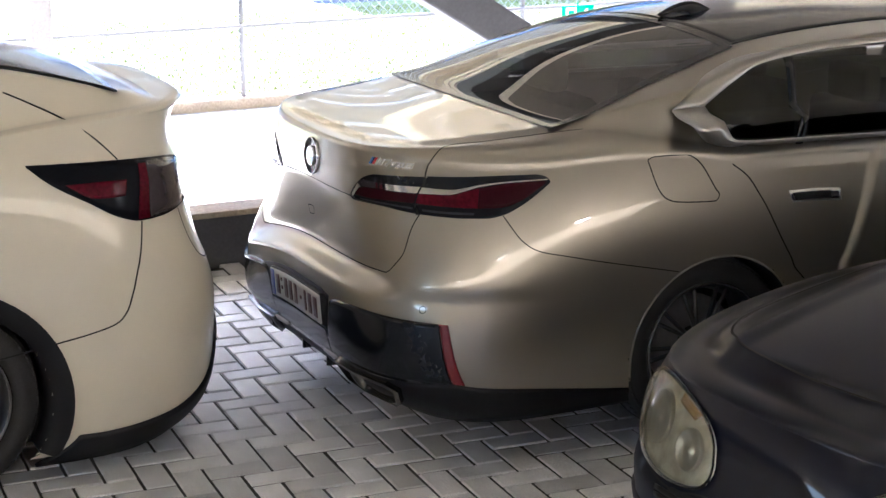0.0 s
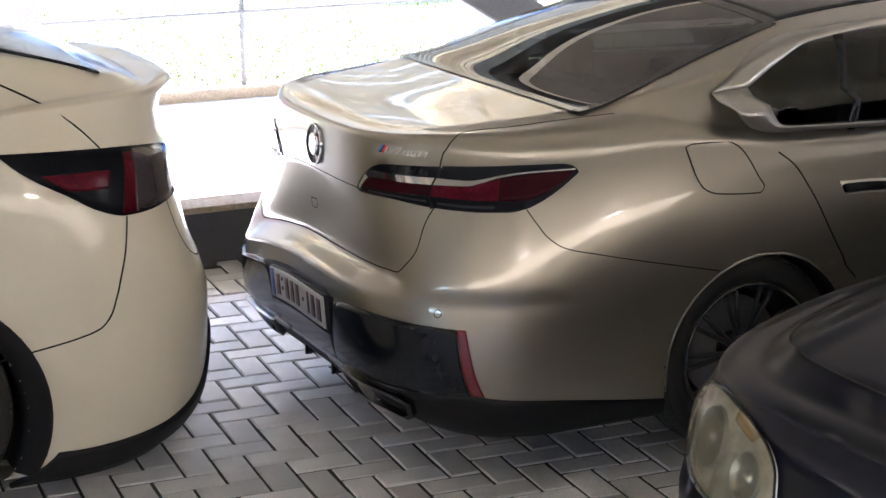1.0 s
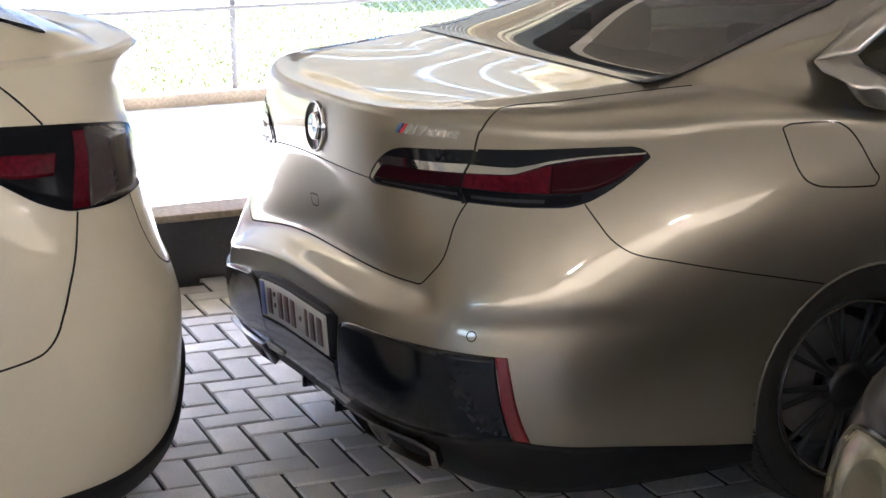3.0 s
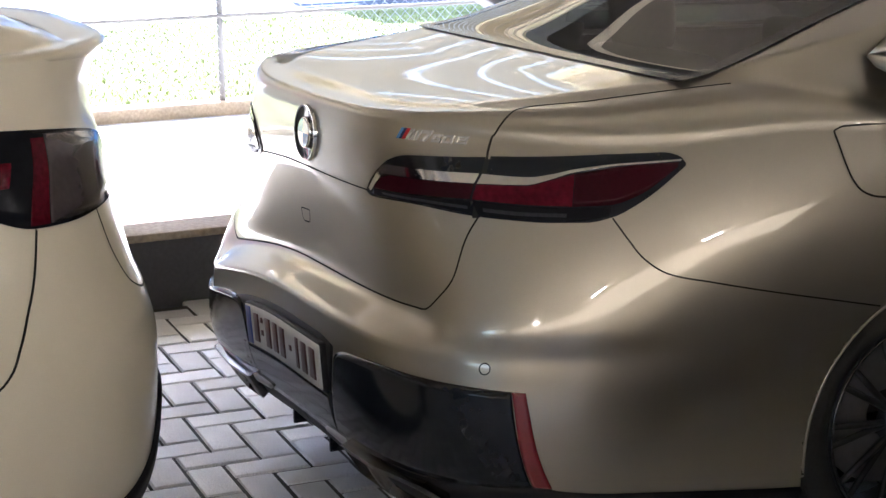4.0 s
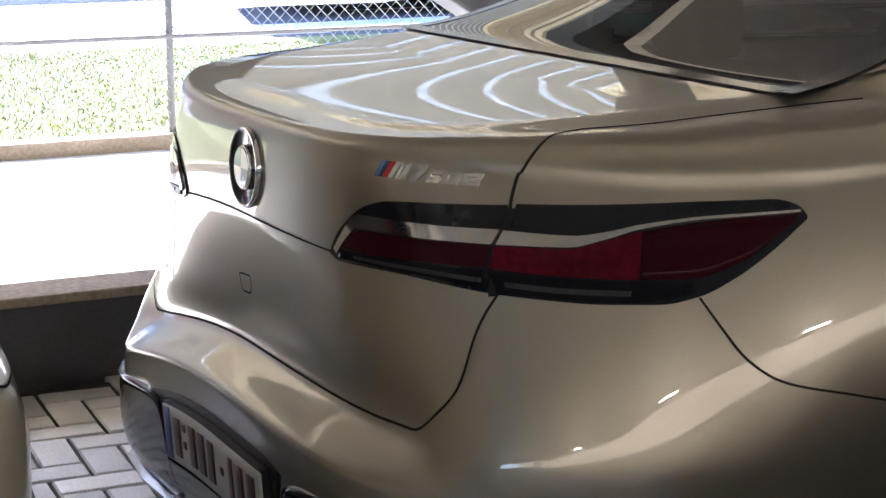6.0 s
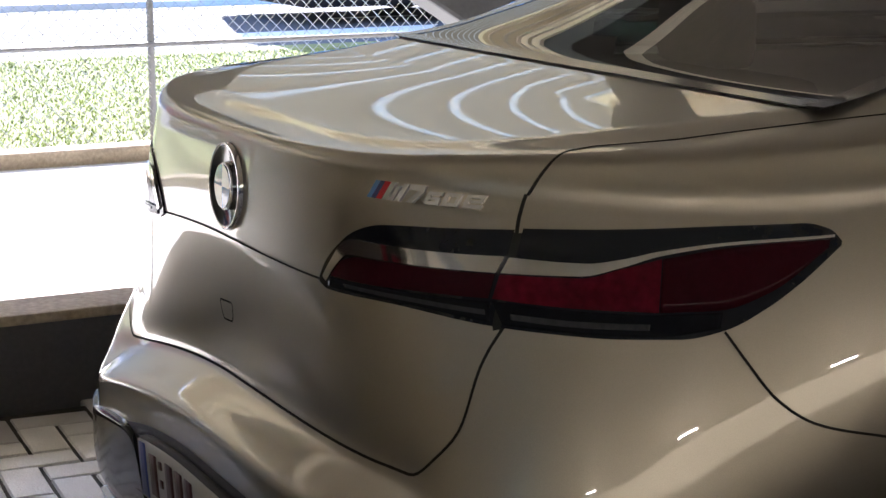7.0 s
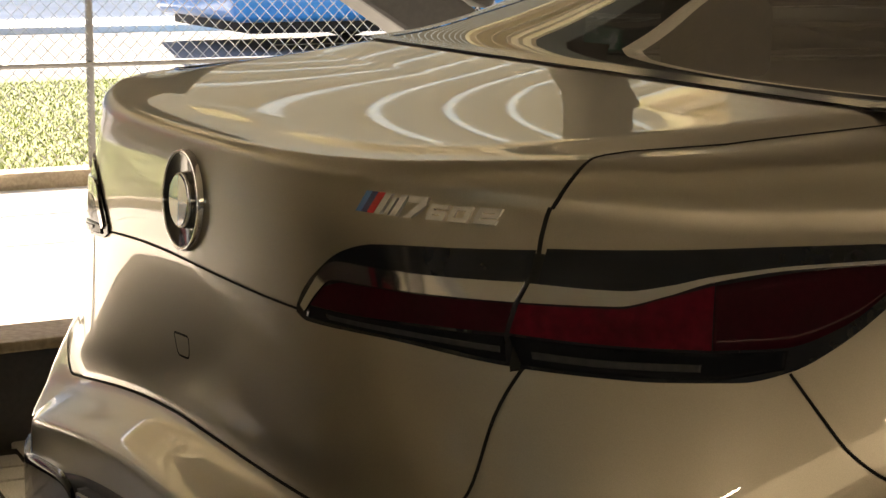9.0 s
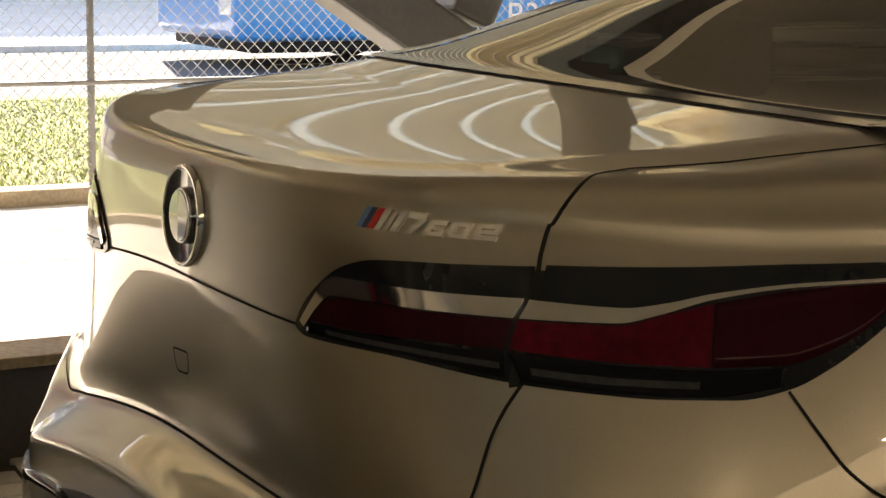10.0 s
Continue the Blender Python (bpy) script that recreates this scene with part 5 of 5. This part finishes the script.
def add_box(v, f, lo, hi):
    b0 = len(v)
    for z in (lo[2], hi[2]):
        v += [(lo[0], lo[1], z), (hi[0], lo[1], z), (hi[0], hi[1], z), (lo[0], hi[1], z)]
    f += [tuple(b0 + q for q in g) for g in ((0, 3, 2, 1), (4, 5, 6, 7), (0, 1, 5, 4), (1, 2, 6, 5), (2, 3, 7, 6), (3, 0, 4, 7))]


add_box(ceiling_v, ceiling_f, (-6.3, -26, CEIL), (EAST, 32, CEIL + 0.3))
ceiling = part("ceiling", (ceiling_v, ceiling_f), mat=ceiling_mat, smooth=False)
tagged(ceiling, "cream parking deck soffit with pale ribs", "ceiling", kind="structure")
rib_v, rib_f = [], []
for x in [-6.2 + 0.30 * k for k in range(5)] + [0.4 + 0.8 * k for k in range(13)]:
    add_box(rib_v, rib_f, (x, -26, CEIL - 0.04), (x + 0.035, 32, CEIL + 0.01))
part("ceiling_rib", (rib_v, rib_f), ceiling, mat=rib_mat, smooth=False)
# unseen dark panel added to darken what the rear window reflects
soffit = part("soffit_panel", box((-3.75, -26, 3.20), (0.0, 32, CEIL + 0.02), 0.02), mat=dark_panel, smooth=False)
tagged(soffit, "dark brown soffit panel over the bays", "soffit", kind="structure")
# unseen beam added to give the rear glass its dark reflected band
main_beam = part("main_beam", box((-4.75, -26, 3.02), (-4.25, 32, CEIL + 0.02), 0.02), mat=shaded_steel, smooth=False)
tagged(main_beam, "dark grey steel beam along the bays", "beam", kind="structure")
# unseen edge beam added to block sky; its ribs draw pale lines in reflections
edge_beam = part("edge_beam", box((-6.48, -26, 2.95), (-6.30, 32, CEIL + 0.3), 0.01), mat=ceiling_mat, smooth=False)
tagged(edge_beam, "cream edge beam along the open side of the deck", "beam", kind="structure")
for z in (3.02, 3.2):
    part("beam_rib", box((-6.30, -26, z), (-6.275, 32, z + 0.04)), edge_beam, mat=rib_mat, smooth=False)
for y in (-9.0, 9.5):
    tagged(part("beam", box((-6.3, y, CEIL - 0.45), (EAST, y + 0.35, CEIL + 0.005), 0.01), mat=concrete, smooth=False), "grey concrete ceiling beam", "beam", kind="structure")


garage_floor = part("floor", box((6.6, -26, -0.05), (EAST, 32, 0.0)), mat=floor_grey, smooth=False)
tagged(garage_floor, "worn grey concrete garage floor behind the bays", "floor", kind="structure")
for y0, y1 in ((-26, -4.4), (3.1, 32)):
    tagged(part("floor", box((-2.3, y0, -0.05), (6.6, y1, -0.003)), mat=floor_grey, smooth=False), "worn grey concrete garage floor beside the block paving", "floor", kind="structure")
# unseen walls added; open above a tall far-side parapet to light the saloon's shoulder
for name, lo, hi in (("wall_east", (EAST, -26, -0.05), (EAST + 0.25, 32, 2.15)), ("wall_east_lintel", (EAST, -26, 3.25), (EAST + 0.25, 32, CEIL + 0.3)), ("wall_south", (-2, -26.3, -0.05), (EAST + 0.3, -26, CEIL + 0.3)), ("wall_north", (-2, 32, -0.05), (EAST + 0.3, 32.3, CEIL + 0.3))):
    tagged(part(name, box(lo, hi), mat=concrete, smooth=False), "plain grey concrete garage wall", "wall", kind="structure")
for x, y in [(8.6, y) for y in (-5.0, -1.0, 3.0, 7.0, 11.0)] + [(5.0, 7.0), (5.0, 11.0)]:
    lamp = thing("ceiling_light", "slim white fluorescent batten hung from the ceiling", "ceiling light", pose(x, y, CEIL - 0.40), group="garage ceiling lights")
    part("housing", box((-0.012, -0.36, -0.035), (0.012, 0.36, 0.03), 0.004), lamp, mat=white_shell, smooth=False)
    for dy in (-0.3, 0.3):
        part("hanger", rod((0, dy, 0.02), (0, dy, 0.40), 0.004, 6), lamp, mat=galvanised)
    part("tube", rod((0, -0.30, -0.05), (0, 0.30, -0.05), 0.018, 10), lamp, mat=tube_light)


def column(x, y, w=0.34):
    c = thing("column", "square pale concrete garage column", "column", pose(x, y, 0), group="garage columns")
    part("shaft", box((-w / 2, -w / 2, -0.05), (w / 2, w / 2, CEIL + 0.002), 0.02), c, mat=concrete, smooth=False)
    part("base_guard", box((-w / 2 - 0.02, -w / 2 - 0.02, -0.05), (w / 2 + 0.02, w / 2 + 0.02, 0.16), 0.01), c, mat=steel_grey, smooth=False)
    return c


for x, y, w in ((-4.6, -0.005, 0.14), (-4.65, 4.72, 0.37), (-4.6, -8.0, 0.37), (-4.6, 12.5, 0.37), (6.4, 7.0, 0.37), (8.4, -8.5, 0.37)):
    column(x, y, w)
brace = part("diagonal_brace", box((-0.13, -0.13, -2.05), (0.13, 0.13, 4.35), 0.02), mat=shaded_steel, smooth=False)
brace.matrix_basis = look((-4.5, 2.75, 1.06), (-4.5, 3.27, 0.735))
tagged(brace, "grey painted diagonal steel brace", "brace", kind="structure")

# unseen strut added so the boot deck reflects a dark band
strut = part("upper_strut", box((-0.12, -0.11, -1.24), (0.12, 0.11, 1.22), 0.02), mat=shaded_steel, smooth=False)
strut.matrix_basis = look((-4.55, 3.53, 2.22), (-4.55, 3.03, 1.12))
tagged(strut, "grey painted steel strut carrying the deck", "strut", kind="structure")

# exit sign
sign_thing = thing("exit_sign", "green and white exit sign with arrow on a slim hanger", "sign", pose(-4.45, 3.70, 0.90))
part("panel", box((-0.015, -0.12, -0.07), (0.015, 0.12, 0.07), 0.004), sign_thing, mat=sign_green, smooth=False)
part("door_mark", box((0.0155, -0.10, -0.055), (0.018, -0.02, 0.055)), sign_thing, mat=sign_white, smooth=False)
part("door_leaf", box((0.0185, -0.085, -0.055), (0.02, -0.035, 0.035)), sign_thing, mat=sign_green, smooth=False)
part("arrow_shaft", box((0.0155, 0.01, -0.012), (0.018, 0.07, 0.012)), sign_thing, mat=sign_white, smooth=False)
part("arrow_head", ([(0.0165, 0.06, 0.045), (0.0165, 0.105, 0.0), (0.0165, 0.06, -0.045), (0.0165, 0.045, -0.03), (0.0165, 0.072, 0.0), (0.0165, 0.045, 0.03)], [(0, 5, 4, 1), (1, 4, 3, 2)]), sign_thing, mat=sign_white, smooth=False)
part("hanger", rod((0, 0, 0.07), (0, 0, CEIL - 0.90), 0.008, 8), sign_thing, mat=galvanised)

# ---- outside ----
FENCE_X = -6.75
kerb = part("kerb", box((-6.90, -40, -0.05), (-6.72, 60, 0.11), 0.02), mat=timber, smooth=False)
tagged(kerb, "long weathered timber kerb beam before the grass", "kerb", kind="structure")
tagged(part("grass_bank", box((-13.0, -60, -0.055), (-6.90, 80, 0.03)), mat=soil_mat, smooth=False), "grassy verge soil", "verge", kind="structure")
gv, gf = [], []
rng = random.Random(7)
for _ in range(90000):
    x, y = -6.92 - 5.6 * rng.random() ** 1.2, rng.uniform(-3, 8)
    h, a, l = rng.uniform(0.008, 0.028), rng.uniform(0, 6.28), rng.uniform(0.0, 0.04)
    w = rng.uniform(0.004, 0.010)
    c, s = math.cos(a), math.sin(a)
    b0 = len(gv)
    gv += [(x - w * c, y - w * s, 0.025), (x + w * c, y + w * s, 0.025), (x - l * s, y + l * c, 0.03 + h)]
    gf.append((b0, b0 + 1, b0 + 2))
tagged(part("grass", (gv, gf), mat=grass_mat, smooth=False), "short sunlit green and straw-coloured grass", "grass", kind="stuff")
road = part("road", box((-19.0, -120, -0.055), (-13.0, 160, 0.0)), mat=asphalt, smooth=False)
tagged(road, "grey asphalt road with white dashes", "road", kind="structure")
for k in range(-8, 14):
    for x in (-13.7, -16.3):
        part("road_dash", box((x - 0.06, k * 2.4, 0.0), (x + 0.06, k * 2.4 + 1.1, 0.005)), road, mat=road_white, smooth=False)
part("road_arrow", (lambda: ([(-13.95, 5.4, 0.006), (-14.75, 5.2, 0.006), (-14.9, 7.9, 0.006), (-14.0, 7.3, 0.006)], [(0, 3, 2, 1)]))(), road, mat=road_white, smooth=False)
tagged(part("far_pavement", box((-60, -160, -0.055), (-19.0, 200, 0.08)), mat=slab_mat, smooth=False), "pale concrete apron across the road", "apron", kind="structure")

fence = thing("chain_link_fence", "galvanised chain-link fence with posts and rail", "fence", pose(FENCE_X - 0.05, 0, 0.1))
for y in (-8.1, -5.6, -3.1, -0.6, 2.04, 4.5, 6.9, 9.4, 11.9):
    part("post", rod((0, y, -0.1), (0, y, 1.15), 0.021, 10), fence, mat=steel_grey)
    part("post_cap", rod((0, y, 1.15), (0, y, 1.17), 0.024, 10, 0.012), fence, mat=steel_grey)
part("rail", rod((0.03, -10, 0.56), (0.03, 14, 0.56), 0.014, 8), fence, mat=steel_grey)
part("rail", rod((0.03, -10, 1.14), (0.03, 14, 1.14), 0.014, 8), fence, mat=steel_grey)
wv, wf = [], []


def wire(a, b, r):
    a, b = Vector(a), Vector(b)
    d = (b - a).normalized()
    p, q = d.cross(Vector((1, 0, 0))) * r, Vector((r, 0, 0))
    b0 = len(wv)
    wv.extend([a + p, a + q, a - p, a - q, b + p, b + q, b - p, b - q])
    for k in range(4):
        wf.append((b0 + k, b0 + (k + 1) % 4, b0 + 4 + (k + 1) % 4, b0 + 4 + k))


for k in range(int(24 / 0.075)):
    y = -10 + k * 0.075
    wire((0.012, y, 0.0), (0.012, y + 1.12, 1.12), 0.0022)
    wire((0.016, y + 1.12, 0.0), (0.016, y, 1.12), 0.0022)
tagged(part("mesh", (wv, wf), fence, mat=galvanised, smooth=False), kind="stuff")


# unseen wall added so sunlight bounces warm onto the saloon's side
bounce_wall = part("wall_neighbour", box((30, -45, -0.05), (30.4, 50, 9.0), 0.02), mat=bounce_ochre, smooth=False)
tagged(bounce_wall, "plain ochre wall of the neighbouring building", "wall", kind="structure")

# parking building across the road: storeys of cream cladding with pale ledges, sized to block low sky
building = thing("parking_building", "cream clad parking building across the road", "building", pose(-41.0, 6, 0.08))
part("wall", box((-9, -70, 0), (0, 90, 3.6), 0.02), building, mat=concrete, smooth=False)
part("upper_wall", box((-8.98, -69.98, 3.6), (0.06, 89.98, 15.0), 0.02), building, "tan clad upper storeys", mat=cladding, smooth=False)
# ledges added as pale stripes for the saloon's deck to reflect
for k in range(28):
    part("ledge", box((0.06, -70, 4.0 + 0.40 * k), (0.14, 90, 4.058 + 0.40 * k), 0.01), building, "pale horizontal ledge", mat=ledge_tan, smooth=False)
# solid dark panels on the wall face: the openings' shade is in the colour
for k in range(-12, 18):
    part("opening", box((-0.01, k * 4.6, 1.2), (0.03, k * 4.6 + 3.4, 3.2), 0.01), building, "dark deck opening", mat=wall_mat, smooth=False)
part("roof", box((-9.2, -70.2, 15.0), (0.25, 90.2, 15.2), 0.02), building, mat=concrete, smooth=False)


def bus(name, label, paintwork, m, length=11.8, words=()):
    b = thing(name, label, "bus", m)
    w, h = 2.5, 3.0
    part("body", box((-w, 0, 0.32), (0, length, h), 0.12, 4), b, mat=paintwork)
    part("skirt", box((-w + 0.1, 0.2, 0.2), (-0.1, length - 0.2, 0.34), 0.02), b, mat=satin_black)
    n = 7
    for k in range(n):
        y0 = 0.5 + (length - 0.9) * k / n
        part("side_window", box((-0.004, y0, 1.25), (0.012, y0 + (length - 0.9) / n - 0.06, 2.55), 0.006), b, mat=bus_window)
    part("windscreen", box((-w + 0.15, -0.012, 1.0), (-0.15, 0.004, 2.6), 0.006), b, mat=bus_window)
    for y in (2.4, length - 3.2):
        for x, o in ((-0.16, 1), (-w + 0.16, -1)):
            wheel(b, (x, y, 0.48), 0.48, 0.28, 0.29, o, steel_grey, 8)
        part("wheel_arch", (lambda v, f: ([(0.006 + 0.004 * (q[0] > 0), y + q[1], 0.48 + q[2]) for q in v], f))(*lathe([(0.0, 0.58), (1.0, 0.58), (1.0, 0.50)], 40)), b, mat=satin_black)
    part("head_lamp", box((-0.5, -0.01, 0.6), (-0.15, 0.02, 0.8), 0.008), b, mat=white_enamel)
    part("roof_unit", box((-w + 0.4, 2.5, h), (-0.4, 6.0, h + 0.22), 0.06), b, mat=white_shell)
    for text, y, z, size in words:
        for letter in text:
            if letter == " ":
                y += 0.3 * size
                continue
            c = bpy.data.curves.new("letter", 'FONT')
            c.body, c.size, c.extrude = letter, size, 0.002
            tmp = bpy.data.objects.new("letter", c)
            scene.collection.objects.link(tmp)
            me = bpy.data.meshes.new_from_object(tmp.evaluated_get(bpy.context.evaluated_depsgraph_get()))
            bpy.data.objects.remove(tmp)
            me.materials.clear()
            me.materials.append(white_enamel)
            o = part("letter", me, b)
            o.matrix_basis = Matrix(((0, 0, 1, 0.016), (1, 0, 0, y), (0, 1, 0, z), (0, 0, 0, 1)))
            y += max(v.co.x for v in me.vertices) + 0.07 * size
    return b


bus("shuttle_bus", "bright blue shuttle bus with white lettering on the road", bus_blue, pose(-15.2, 6.3, 0.0), words=(("Shuttlebus", 3.3, 0.92, 0.42), ("P3 Terminal", 3.3, 0.45, 0.42)))
bus("city_bus", "dark city bus with red front beside the building", bus_red, pose(-16.6, -14.0, 0.0, 0, 0, 0))
